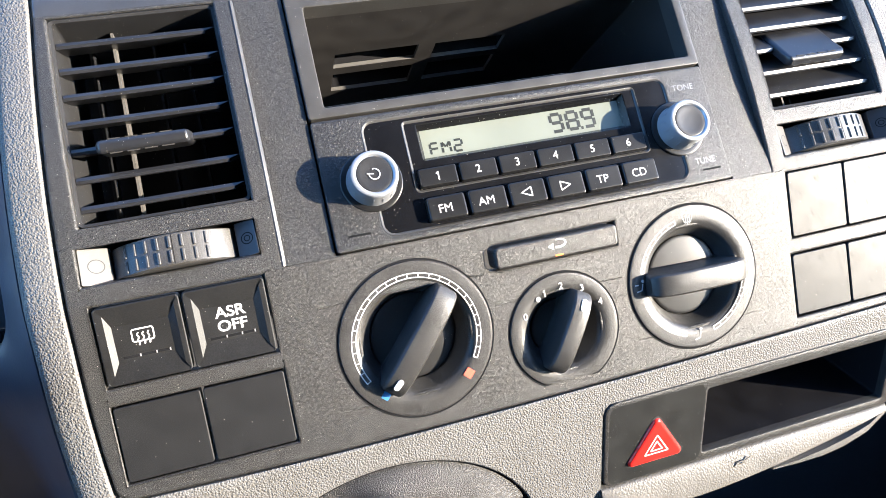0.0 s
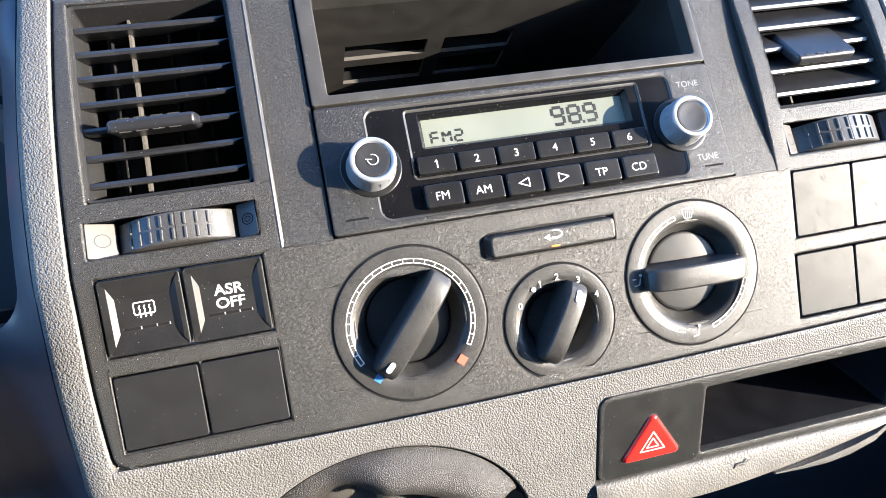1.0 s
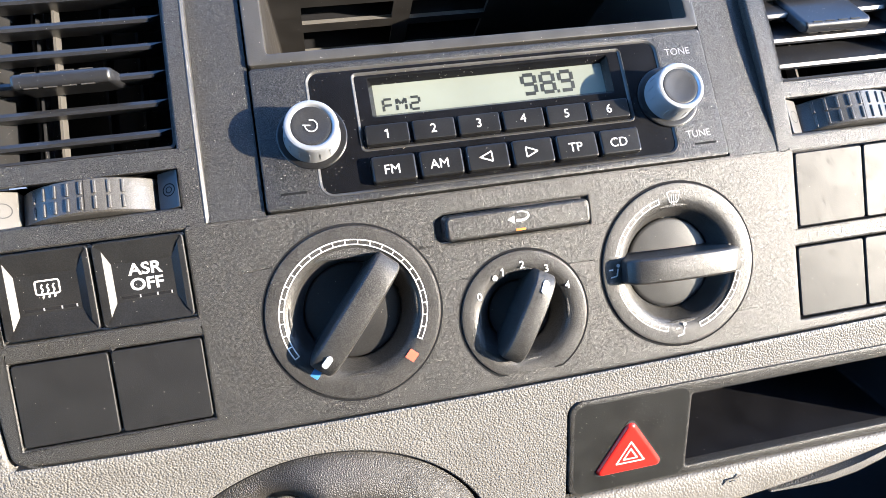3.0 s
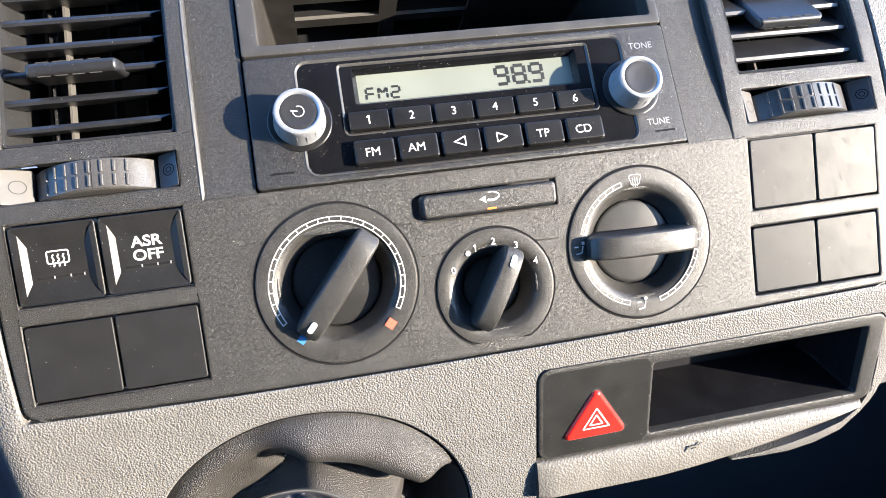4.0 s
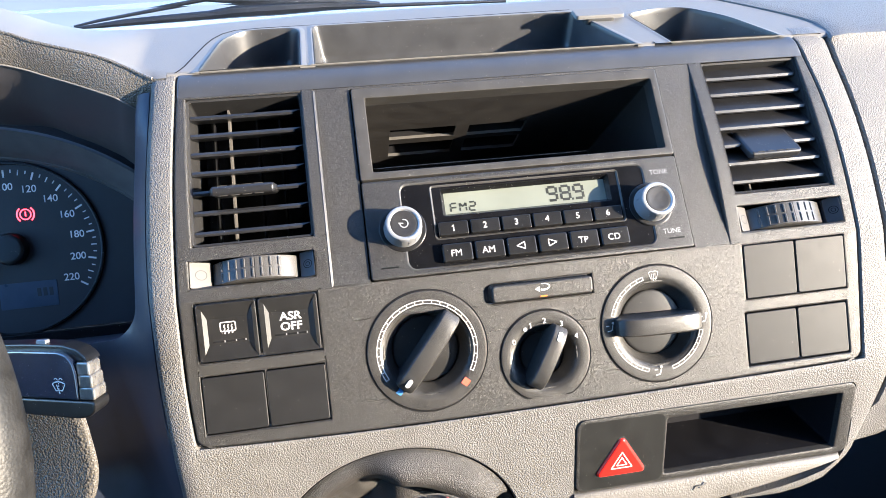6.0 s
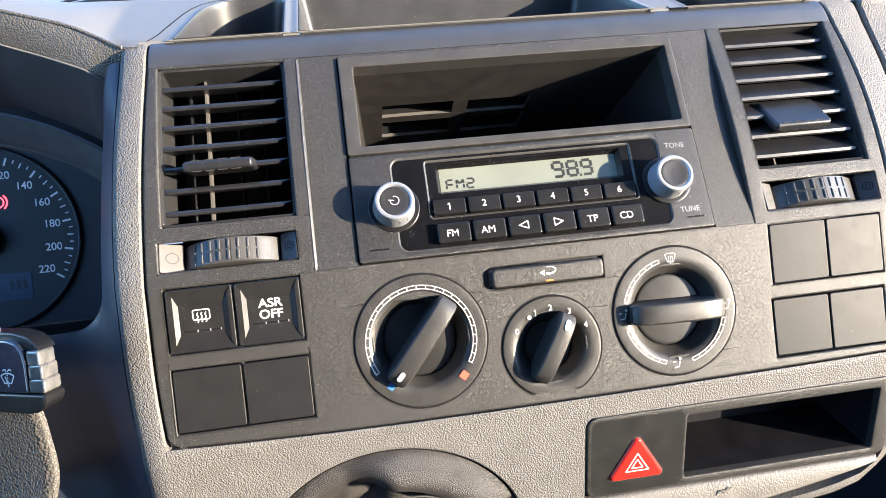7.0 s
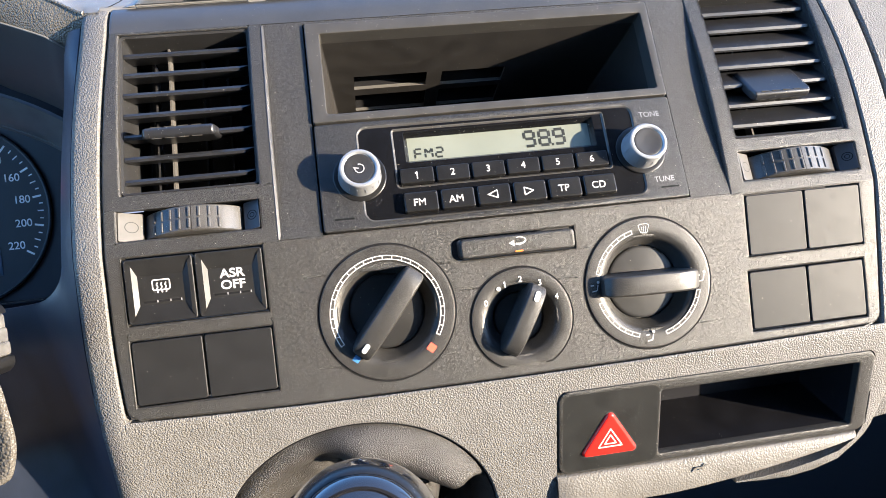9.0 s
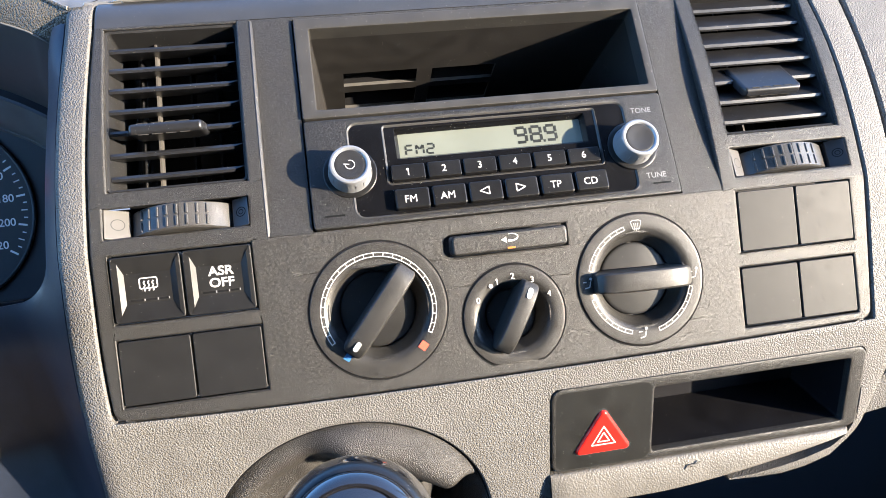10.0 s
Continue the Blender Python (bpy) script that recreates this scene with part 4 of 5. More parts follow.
def blanking_plate(u0, s0, u1, s1):
    b = thing("blanking_plate", LOWER, (u0 + u1) / 2, (s0 + s1) / 2, 0, "plain black plastic blanking plate set in the fascia", "blanking plate", "blanking plates")
    w, h = (u1 - u0) / 2 - 0.45, (s1 - s0) / 2 - 0.6
    part("cover", prism(bmesh.new(), rrect(-w, -h, w, h, 1.2), -6, 0.0, 0.55, 4), PLATE, b)
    return b


for u0, s0, u1, s1_ in ((-92, -70.2, -59.3, -39.5), (-59.3, -70.2, -27.3, -39.5), (217.2, -33.5, 250.2, -1.2), (250.2, -33.5, 282.5, -1.2), (215.5, -72, 248.4, -41), (248.4, -72, 281, -41)):
    blanking_plate(u0, s0, u1, s1_)


# ---- heater dials ----
DIAL = mat("dial plastic", (0.0235, 0.0225, 0.0212), 0.42, grain=0.08, size=0.4, dust=0.01, glint=0.45, spec=0.5, facet=0.1)


HUB = mat("smooth dark hub plastic", (0.0125, 0.0123, 0.0125), 0.42, grain=0.03, size=0.4, dust=0.02, glint=0.2, spec=0.45)


def dial(name, uc, sc, R, bowl, half, width, angle, mark, label, flat=None):
    d = thing(name, LOWER, uc, sc, -0.9, label, "heater control", "heater dials")
    # flat rim, soft shoulder, then a steep dish down to the hub
    prof = [(R, -2), (R, 1.0), (R - 0.4, 1.6), (R - 1.2, 1.8), (bowl + 6.2, 1.79), (bowl + 4.4, 1.75), (bowl + 3.0, 1.3), (bowl + 1.6, 0.58), (bowl + 0.7, -0.2), (bowl, -1.3),
            (bowl - 0.7, -2.8), (bowl - 2.9, -6.4), (bowl - 3.3, -7.0), (bowl - 3.4, -9)]
    bm = lathe(bmesh.new(), prof, 0, 0, 96)
    if flat:
        for v in bm.verts:
            if v.co.y < flat:
                v.co.y = flat
    part("bezel", bm, DIAL, d)
    ring_flat = lathe(bmesh.new(), [(R + 0.75, 1.02), (R - 1, 1.04)], 0, 0, 96, cap1=False)
    for v in ring_flat.verts:
        if flat and v.co.y < flat - 0.75:
            v.co.y = flat - 0.75
    part("seam", ring_flat, GAP, d)
    part("hub", lathe(bmesh.new(), [(bowl - 3.75, -9), (bowl - 3.75, -7.0), (bowl - 4.1, -6.6), (bowl - 5.2, -6.4), (bowl * 0.5, -6.0), (3, -5.8)], 0, 0, 64), HUB, d)
    bm = bmesh.new()
    rows = []
    for k in (-1, -0.99, -0.965, -0.93, -0.88, -0.8, -0.65, -0.45, -0.2, 0, 0.2, 0.45, 0.65, 0.8, 0.88, 0.93, 0.965, 0.99, 1):
        top = 11 - (1.0 * k ** 2 + 4.2 * k ** 6)
        end = math.sqrt(max(0, 1 - ((abs(k) - 0.88) / 0.12) ** 2)) if abs(k) > 0.88 else 1
        hw = width / 2 * (1 - 0.04 * k ** 2) * (0.72 + 0.28 * end)
        arc = [(1 - 0.26 * (1 - math.cos(a)), top - 2.2 + 2.2 * math.sin(a)) for a in (0, 0.4, 0.8, 1.2, 1.45)] + [(0.3, top + 0.2)]
        side = [(1.16, -6.6), (1.06, -5.6), (1.02, -4.2)] + arc
        rows.append([(k * half, -p * hw, n) for p, n in side] + [(k * half, 0, top + 0.25)] + [(k * half, p * hw, n) for p, n in side[::-1]])
    sheet(bm, rows)
    bm.faces.new([bm.verts.new(p) for p in rows[0]])
    bm.faces.new([bm.verts.new(p) for p in rows[-1]])
    bmesh.ops.remove_doubles(bm, verts=bm.verts, dist=0.001)
    turned(bm, Matrix.Rotation(radians(angle), 4, "Z"))
    grip = part("grip", bm, DIAL, d, "raised grip bar of the dial", sharp=50)
    if mark:
        bm = prism(bmesh.new(), rrect(mark - 2.6, -1.2, mark + 2.6, 1.2, 1.1), 7.2, 9.2, 0.1)
        for v in bm.verts:
            k = v.co.x / half
            v.co.z = 11 - (1.0 * k ** 2 + 4.2 * k ** 6) + (0.75 if v.co.z > 8 else -0.8)
        part("pointer_mark", turned(bm, Matrix.Rotation(radians(angle), 4, "Z")), WHITE, grip)
    return d


temp = dial("temperature_dial", 27.8, -39.8, 33, 22.2, 24.4, 10.6, 50.5, -19.5, "black temperature dial with white scale, set to cold")


PALE_GREY = mat("pale grey printing", (0.45, 0.45, 0.44), 0.5)


def scale(bm, r0, r1, a0, a1, cells, n=1.86):
    arc_band(bm, 0, 0, r0, r0 + 0.4, a0, a1, n, 48)
    arc_band(bm, 0, 0, r1 - 0.4, r1, a0, a1, n, 48)
    for i in range(cells + 1):
        a = radians(a0 + (a1 - a0) * i / cells)
        bar(bm, r0 * math.cos(a), r0 * math.sin(a), r1 * math.cos(a), r1 * math.sin(a), 0.4, n)
    return bm


part("scale", scale(bmesh.new(), 25.6, 27.8, -30, 210, 24), WHITE, temp)
part("warm_mark", turned(prism(bmesh.new(), rrect(-1.9, -1.9, 1.9, 1.9, 0.1), 1.6, 1.84, 0.05), Matrix.Translation((19.4, -19.6, 0)) @ Matrix.Rotation(radians(48), 4, "Z")), RED_PRINT, temp)
part("cold_mark", turned(prism(bmesh.new(), rrect(-1.6, -1.6, 1.6, 1.6, 0.1), 1.6, 1.84, 0.05), Matrix.Translation((-17.2, -20.6, 0)) @ Matrix.Rotation(radians(-40), 4, "Z")), BLUE_PRINT, temp)

fan = dial("fan_dial", 93.6, -51.0, 25.8, 16.4, 18.4, 9.0, 60, 13.0, "black fan speed dial numbered nought to four, at three", flat=-22.3)
for ch, x, y, a in (("0", 76.1, -41.3, 40), ("1", 86.2, -33.0, 15), ("2", 94.3, -31.2, 0), ("3", 104.1, -34.0, -20), ("4", 112.0, -41.8, -45)):
    part("numeral", numeral_bm(ch, 3.0, x - 93.6, y + 51.0, 1.95, bold=0.01), WHITE, fan)
bm = bmesh.new()
for a in (0, 60, 120):
    bar(bm, -10.6 - 1.1 * math.cos(radians(a)), 16.2 - 1.1 * math.sin(radians(a)), -10.6 + 1.1 * math.cos(radians(a)), 16.2 + 1.1 * math.sin(radians(a)), 0.7, 2.12 + a / 3000)
part("fan_symbol", bm, WHITE, fan)

air = dial("air_distribution_dial", 160.6, -40.5, 33.4, 22.4, 25.0, 10.8, -1, 0, "black air distribution dial with white scale and symbols")
for a0, a1 in ((104, 165), (196, 254), (-75, -14), ):
    part("scale", scale(bmesh.new(), 26.0, 28.2, a0, a1, 7), PALE_GREY, air)
# windscreen, seated outline and foot symbols
part("screen_symbol", strokes([[(-2.9, 29.4), (-1.5, 30.0), (1.5, 30.0), (2.9, 29.4), (1.7, 25.6), (-1.7, 25.6), (-2.9, 29.4)], [(-1.0, 28.6), (-1.0, 24.8)], [(0, 28.6), (0, 24.4)], [(1.0, 28.6), (1.0, 24.8)]], 0.3, 1.84), PALE_GREY, air)
for cx, cy in ((28.4, -0.4), (-1.6, -27.6), (-28.2, 0.6)):
    sym = [[(cx - 1.8, cy - 1.9), (cx + 0.8, cy - 1.5), (cx + 1.5, cy + 1.4)], [(cx - 2.4, cy + 1.2), (cx - 0.6, cy + 1.2)]]
    bm = strokes(sym, 0.55, 1.84)
    prism(bm, disc(cx + 1.7, cy + 2.6, 0.75, 10), 1.8, 1.9, 0.02)
    part("seat_symbol", bm, PALE_GREY, air)

# ---- recirculation button ----
rec = thing("recirculation_button", LOWER, 94.9, -13.5, 0, "wide black air recirculation button with arrow and amber lamp", "heater control")
part("button", prism(bmesh.new(), rrect(-29.2, -4.9, 28.8, 4.8, 2.2), -6, 3.4, 1.4, 5), FASCIA_FINE, rec)
bm = bmesh.new()
for i in range(14):
    a0, a1 = radians(110 - 230 * i / 14), radians(110 - 230 * (i + 1) / 14)
    bar(bm, 0.2 + 3.4 * math.cos(a0), 1.6 + 1.7 * math.sin(a0), 0.2 + 3.4 * math.cos(a1), 1.6 + 1.7 * math.sin(a1), 0.3 + 0.05 * i, 3.42 + i * 0.0006)
a = [bm.verts.new(p) for p in ((-4.9, 0.7, 3.46), (-2.2, 2.0, 3.46), (-2.2, -1.0, 3.46))]
bm.faces.new(a[::-1])
part("arrow_symbol", bm, WHITE, rec)
for y_, sign in ((-18.9, 1), (-8.0, -1)):
    arc = [(65.6 - 3.6 * math.cos(radians(15 * k)), y_ + sign * (3.6 - 3.6 * math.sin(radians(15 * k)))) for k in range(7)]
    outline = [(65.6, y_ - 1.2 * sign), (60.8, y_ - 1.2 * sign), (60.8, y_ + 5.45 * sign), (62.0, y_ + 5.45 * sign)] + arc
    corner = prism(bmesh.new(), outline[::-sign], -6, 0.05, 0.02)
    part("corner_fillet", moved(corner, LOWER), FASCIA, fascia)
part("indicator", prism(bmesh.new(), rrect(-2.0, -4.0, 2.0, -3.1, 0.4), 3.3, 3.5, 0.05), glow("amber lamp", (0.55, 0.14, 0.012), 0.06), rec)

# ---- hazard unit ----
PANEL_BLACK = mat("matt black panel plastic", (0.0115, 0.0118, 0.0113), 0.44, grain=0.035, size=0.5, dust=0.06, glint=0.2, spec=0.4)
hz = thing("hazard_switch_panel", FOOT, 0, 0, 0, "black panel with open coin slot and hazard switch", "dashboard panel")
outer = [(x, y) for x, y in rrect(108.9, -62, 286.8, -11.6, 6.0, 5)]
part("hazard_face", prism(bmesh.new(), rrect(111.2, -60.2, 163.0, -13.9, 4.6, 5), 0.2, 1.43, 0.01), PANEL_BLACK, hz)
part("surround", collar(bmesh.new(), outer, rrect(164.8, -57.0, 277.4, -18.4, 1.2, 5), -8, 1.4, -4, 1.6), FASCIA, hz)
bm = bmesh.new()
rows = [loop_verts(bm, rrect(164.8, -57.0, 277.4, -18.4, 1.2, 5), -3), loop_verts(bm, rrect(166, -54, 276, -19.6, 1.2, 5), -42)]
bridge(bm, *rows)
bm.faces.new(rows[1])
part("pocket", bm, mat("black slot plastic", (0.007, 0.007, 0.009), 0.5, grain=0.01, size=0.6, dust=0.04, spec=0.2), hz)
hb = thing("hazard_button", FOOT, 136.4, -42.8, 0, "red triangular hazard warning button", "hazard switch")


def rounded_tri(r, corner, n=6):
    out = []
    for a in (-30, 90, 210):
        cx, cy = (r - 2 * corner) * math.cos(radians(a)), (r - 2 * corner) * math.sin(radians(a))
        out += [(cx + corner * math.cos(radians(a + d)), cy + corner * math.sin(radians(a + d))) for d in [-60 + 120 * i / n for i in range(n + 1)]]
    return out


def squash(poly, k=0.96):
    return [(x, y * k) for x, y in poly]


part("button", prism(bmesh.new(), squash(rounded_tri(19.4, 2.6)), -6, 3.0, 2.0, 6), RED, hb)
PALE = mat("pale pink printing", (0.8, 0.55, 0.5), 0.4)
for r in (8.2, 4.4):
    t3 = squash(rounded_tri(r, 0.5))
    part("warning_triangle", collar(bmesh.new(), t3, inset(t3, 0.75), 2.9, 3.1, 2.9, 0.05), PALE, hb)
part("moat", prism(bmesh.new(), squash(rounded_tri(20.4, 2.6)), 0.2, 1.56, 0.02), DARK, hb)

# pull lip under the panel
bm = bmesh.new()
rows = []
for i in range(45):
    u = 108.2 + 172.5 * min(i, 40) / 40 + 0.35 * max(0, i - 40)
    k = max(0, (u - 165) / 130)
    drop = max(0.12, 1 - k ** 1.5)
    end = math.sqrt(max(0, 1 - ((i - 36) / 8) ** 2)) if i > 36 else 1
    if i < 2:
        end = (0.7, 0.95)[i]
    sec = [(0, -7), (0, 0.6), (-0.8, 2.0), (-3, 3.4), (-9, 5.2), (-16.6, 6.4), (-18.2, 6.0), (-19.2, 4.6), (-21.8, -2), (-24, -12), (-24, -45)]
    rows.append([(u, -62.3 + a * drop * (0.45 + 0.55 * end if i > 36 else 1), (n if n < 1 else 1 + (n - 1) * (0.4 + 0.6 * drop)) * (end if n > 0 else 1)) for a, n in sec])
part("pull_lip", moved(sheet(bm, rows), FOOT), LIP, dash)
part("emboss", moved(strokes([[(182.5, -69.6), (184.6, -67.3), (189.2, -67.2), (191.4, -65.8)], [(186.5, -68.6), (189, -68.8)]], 0.6, 4.6, 0.35), FOOT), LIP, dash)
bm = bmesh.new()
rows = []
for (x0, y0), (x1, y1), n in (((288, -46), (294, -56), 0), ((287.3, -56), (292.5, -61.5), 0), ((286.0, -62), (289.5, -67), 0), ((282.6, -68), (284.5, -72.2), 0.3), ((273, -73.5), (274, -80), 1.5),
                              ((258, -77), (258.5, -84), 2.5), ((244, -80), (244, -86.2), 2.5), ((228, -82.6), (228, -86.4), 2), ((212, -84), (212, -85.4), 1)):
    rows.append([(x0 - 0.3, y0 + 0.6, n - 6), (x0, y0, n), (x0 * 0.4 + x1 * 0.6, y0 * 0.4 + y1 * 0.6, n), (x1, y1, n - 1.4), (x1 + 0.2, y1 - 0.5, n - 4), (x1, y1 + 1, n - 45)])
part("cheek_tail", moved(sheet(bm, rows), FOOT), PAD, dash)

# ---- gear lever ----
lever = thing("gear_lever", PANEL, 4, -150, 20, "gear lever with leather boot and glossy black knob", "gear lever")
bm = bmesh.new()
cx, cy, ru, rs = BOOT


def boot_height(r, a):
    """A swollen roll over the upper edge that collapses at both ends, a deep crease and the sleeve round the lever."""
    deg = math.degrees(a) % 360
    full = max(0, min(1, (deg - 8) / 26)) * max(0, min(1, (176 - deg) / 14))
    full = full * full * (3 - 2 * full)
    crease = 0.60 + 0.05 * math.sin(2 * a + 0.4) + 0.035 * math.sin(5 * a)
    t = min(1, max(0, (1 - r) / (1 - crease)))
    lump = max(0, min(1, (112 - deg) / 26)) if deg < 200 else 0
    lump = lump * lump * (3 - 2 * lump)
    slope = 4.5 * math.sin(math.pi * min(1, t * 2.0)) - 9 * t * t
    roll = (14 * math.sin(math.pi * t) ** 0.55 * lump + slope * (1 - lump)) * full - (14 + 14 * math.sin(math.pi * t)) * (1 - full) * min(1, t * 3)
    dent = -9 * math.exp(-((deg - 100) / 9) ** 2 - ((r - 0.66) / 0.09) ** 2)
    deep = -12 * (0.25 + 0.75 * lump) * math.exp(-((r - crease) / 0.07) ** 2)
    sleeve = 52 * max(0, crease - r) ** 0.8
    ruck = 0.9 * math.sin(6 * a + 5 * r) * r * (1 - r) * 4 + 0.5 * math.sin(11 * a - 9 * r) * (1 - r) * 2
    return -5 + roll + deep + dent + sleeve + ruck


rows = []
for i in range(41):
    r = 1 - i / 40 * 0.86
    row = []
    for k in range(180):
        a = 2 * math.pi * k / 180
        row.append((cx + ru * r * math.cos(a), cy + rs * r * math.sin(a) - 10 * (1 - r), boot_height(r, a)))
    rows.append(row)
sheet(bm, rows, close=True)
m = PANEL.inverted() @ FOOT
m.translation /= MM
m = Matrix.Translation((-4, 150, -20)) @ m
bm.transform(m)
part("boot", bm, LEATHER, lever, "folded grey-brown leather lever boot", sharp=80)
bm = bmesh.new()
seam = [(cx + (ru + 0.3) * math.cos(2 * math.pi * k / 96), cy + (rs + 0.3) * math.sin(2 * math.pi * k / 96), -1.4) for k in range(96)]
lo = [(cx + (ru - 0.9) * math.cos(2 * math.pi * k / 96), cy + (rs - 0.9) * math.sin(2 * math.pi * k / 96), -1.4) for k in range(96)]
bridge(bm, [bm.verts.new(p) for p in seam], [bm.verts.new(p) for p in lo])
bm.transform(m)
part("boot_seam", bm, GAP, lever)
KNOB = mat("gloss black knob", (0.012, 0.012, 0.014), 0.12, wear=0.05, coat=1.0)
axis = Matrix.Translation((4, 60.5, 118)) @ Matrix.Rotation(radians(-22), 4, "X")
bm = lathe(bmesh.new(), [(6, -70), (7, -40), (11, -28), (19, -16), (23.4, -5), (24, 2), (23.2, 9), (21.2, 14.5)], 0, 0, 64, cap1=False)
for v in bm.verts:
    if v.co.z < -16:
        v.co.y += (v.co.z + 16) * 0.75
knob = part("knob", turned(bm, axis), KNOB, lever, "glossy black gear knob")
bm = lathe(bmesh.new(), [(21.2, 14.5), (20.6, 16.4), (19.4, 17.6), (18.6, 17.8)], 0, 0, 64, cap1=False)
part("knob_ring", turned(bm, axis), SATIN, knob, "dark satin ring")
bm = lathe(bmesh.new(), [(18.6, 17.6), (17.8, 19.4), (16, 20.8), (14.6, 21.0), (14.2, 20.4), (13.6, 20.6), (11, 22.0), (7, 23.2), (3, 23.8), (1, 23.9)], 0, 0, 64)
part("knob_cap", turned(bm, axis), KNOB, knob)

# ---- instrument cluster ----
cl = thing("instrument_cluster", PANEL, -245, 40, -165, "instrument cluster with speedometer, red needle and brake warning lamp", "instrument cluster")
FACE = mat("matt dial face", (0.026, 0.027, 0.032), 0.5, wear=0.1)
part("face", prism(bmesh.new(), rrect(-170, -60.5, 96, 150, 3), -4, 0, 0.3), FACE, cl)
part("face_sill", prism(bmesh.new(), rrect(-170, -84, 96, -61.5, 3), -4, 3, 0.8), GLOSS, cl)
part("dial_ring", collar(bmesh.new(), disc(0, 0, 63, 96), disc(0, 0, 60.5, 96), 0, 2.2, 0, 0.6), GLOSS, cl)
bm = bmesh.new()
for k in range(0, 53):
    kmh = k * 5 - 20
    a = radians(193.2 - kmh * 1.0265)
    r0 = 54.6 - (3.2 if kmh % 20 == 0 else (1.5 if kmh % 10 == 0 else 0))
    if 0 <= kmh <= 220:
        bar(bm, r0 * math.cos(a), r0 * math.sin(a), 57 * math.cos(a), 57 * math.sin(a), 1.3 if kmh % 20 == 0 else 0.8, 0.05)
NUMERAL = mat("bright white printing", (0.86, 0.86, 0.86), 0.5, wear=0.03)
part("scale", bm, NUMERAL, cl)
for kmh in range(20, 240, 20):
    a = radians(193.2 - kmh * 1.0265)
    part("numeral", text_bm(str(kmh), 5.2, 44.5 * math.cos(a), 44.5 * math.sin(a), 0.08, bold=0.014), NUMERAL, cl)
part("needle_hub", lathe(bmesh.new(), [(11.5, 0.5), (11.5, 5), (10.5, 7), (8, 8)], 0, 0, 40), SATIN, cl)
for x in (14.5, 18.6, 22.7):
    part("display_mark", prism(bmesh.new(), rrect(x - 1.3, -35.5, x + 1.3, -29.5, 0.3), 0.28, 0.36, 0.02), FACE, cl)
NEEDLE = mat("red needle", (0.9, 0.1, 0.12), 0.4, wear=0.03)
part("needle", turned(rod(bmesh.new(), [(8, 0, 6), (52, 0, 4.5)], [1.7, 1.0], 8), Matrix.Rotation(radians(222), 4, "Z")), NEEDLE, cl)
bm = arc_band(bmesh.new(), 11.4, 24, 3.2, 4.1, 0, 360, 0.3, 24)
arc_band(bm, 11.4, 24, 5.3, 6.3, -50, 50, 0.3, 12), arc_band(bm, 11.4, 24, 5.3, 6.3, 130, 230, 0.3, 12)
bar(bm, 11.4, 22.6, 11.4, 26.0, 1.0, 0.3)
part("brake_lamp", bm, glow("red warning lamp", (1.0, 0.04, 0.06), 1.6), cl, "lit red brake warning lamp")
part("trip_display", prism(bmesh.new(), rrect(-12, -43, 27, -24.5, 1), 0, 0.3, 0.1), mat("dim blue lcd", (0.05, 0.07, 0.11), 0.3), cl)
bm = bmesh.new()
rows = []
for k in range(31):
    a = radians(38 + 90 * k / 30)
    rows.append([(-20 + r * math.cos(a), -102 + r * math.sin(a), n) for r, n in ((167, 3), (168.4, 5), (169, 5), (173, 14), (186, 25), (188, 23))])
part("visor", sheet(bm, rows), mat("grey visor plastic", (0.1, 0.098, 0.1), 0.5, grain=0.04, size=0.8), cl)
# hood and surround of the cluster
def smooth_line(points, n=5):
    """A rounded line through the given points."""
    p = [Vector(q) for q in points]
    out = []
    for i in range(len(p) - 1):
        a, b, c, d = p[max(i - 1, 0)], p[i], p[i + 1], p[min(i + 2, len(p) - 1)]
        for k in range(n):
            t = k / n
            out.append(tuple(0.5 * (2 * b + (c - a) * t + (2 * a - 5 * b + 4 * c - d) * t * t + (3 * b - a - 3 * c + d) * t ** 3)))
    return out + [tuple(p[-1])]


EDGE = smooth_line([(-100, 124.5, -37.5), (-105.5, 125.0, -39.0), (-110.4, 126.5, -41.4), (-123.4, 134.2, -45.0), (-139.3, 142.2, -48.2), (-173.0, 153.4, -52.3), (-199.0, 162.4, -54.0), (-300.7, 182.0, -56.0), (-421.0, 186.0, -56.0)])
UNDER = smooth_line([(-108, 101, -56), (-115.5, 107.5, -55.0), (-120.5, 111.5, -53.0), (-127.8, 116.2, -50.8), (-135.8, 120.9, -52.5), (-167.8, 134.9, -61.3), (-205.3, 147.4, -64.9), (-313, 167.0, -67), (-438, 170.0, -67.0)])
bm = bmesh.new()
to_top = TOP.inverted() @ PANEL
to_top.translation /= MM
from_top = to_top.inverted()


def hood_row(q, s_end=None, n_end=0):
    """A line over the hood from right to left: q = 0 is its front edge, 1 the rim where it rolls down to the windscreen."""
    out = []
    for p in EDGE:
        u, s, h = to_top @ Vector(p)
        fall = min(1, max(0.08, (u + 215) / 62))
        crown = -0.00002 * (u - 94) ** 2 if u > -115 else -0.87
        h = (h * (1 - fall * q * q) if h > 0 else h * (1 - min(1, 16 * q))) + crown * min(1, 16 * q) * min(1, max(0, (u + 160) / 40))
        out.append(tuple(from_top @ Vector((u, (s + (80 - s) * q) if s_end is None else s_end, h + n_end))))
    return out


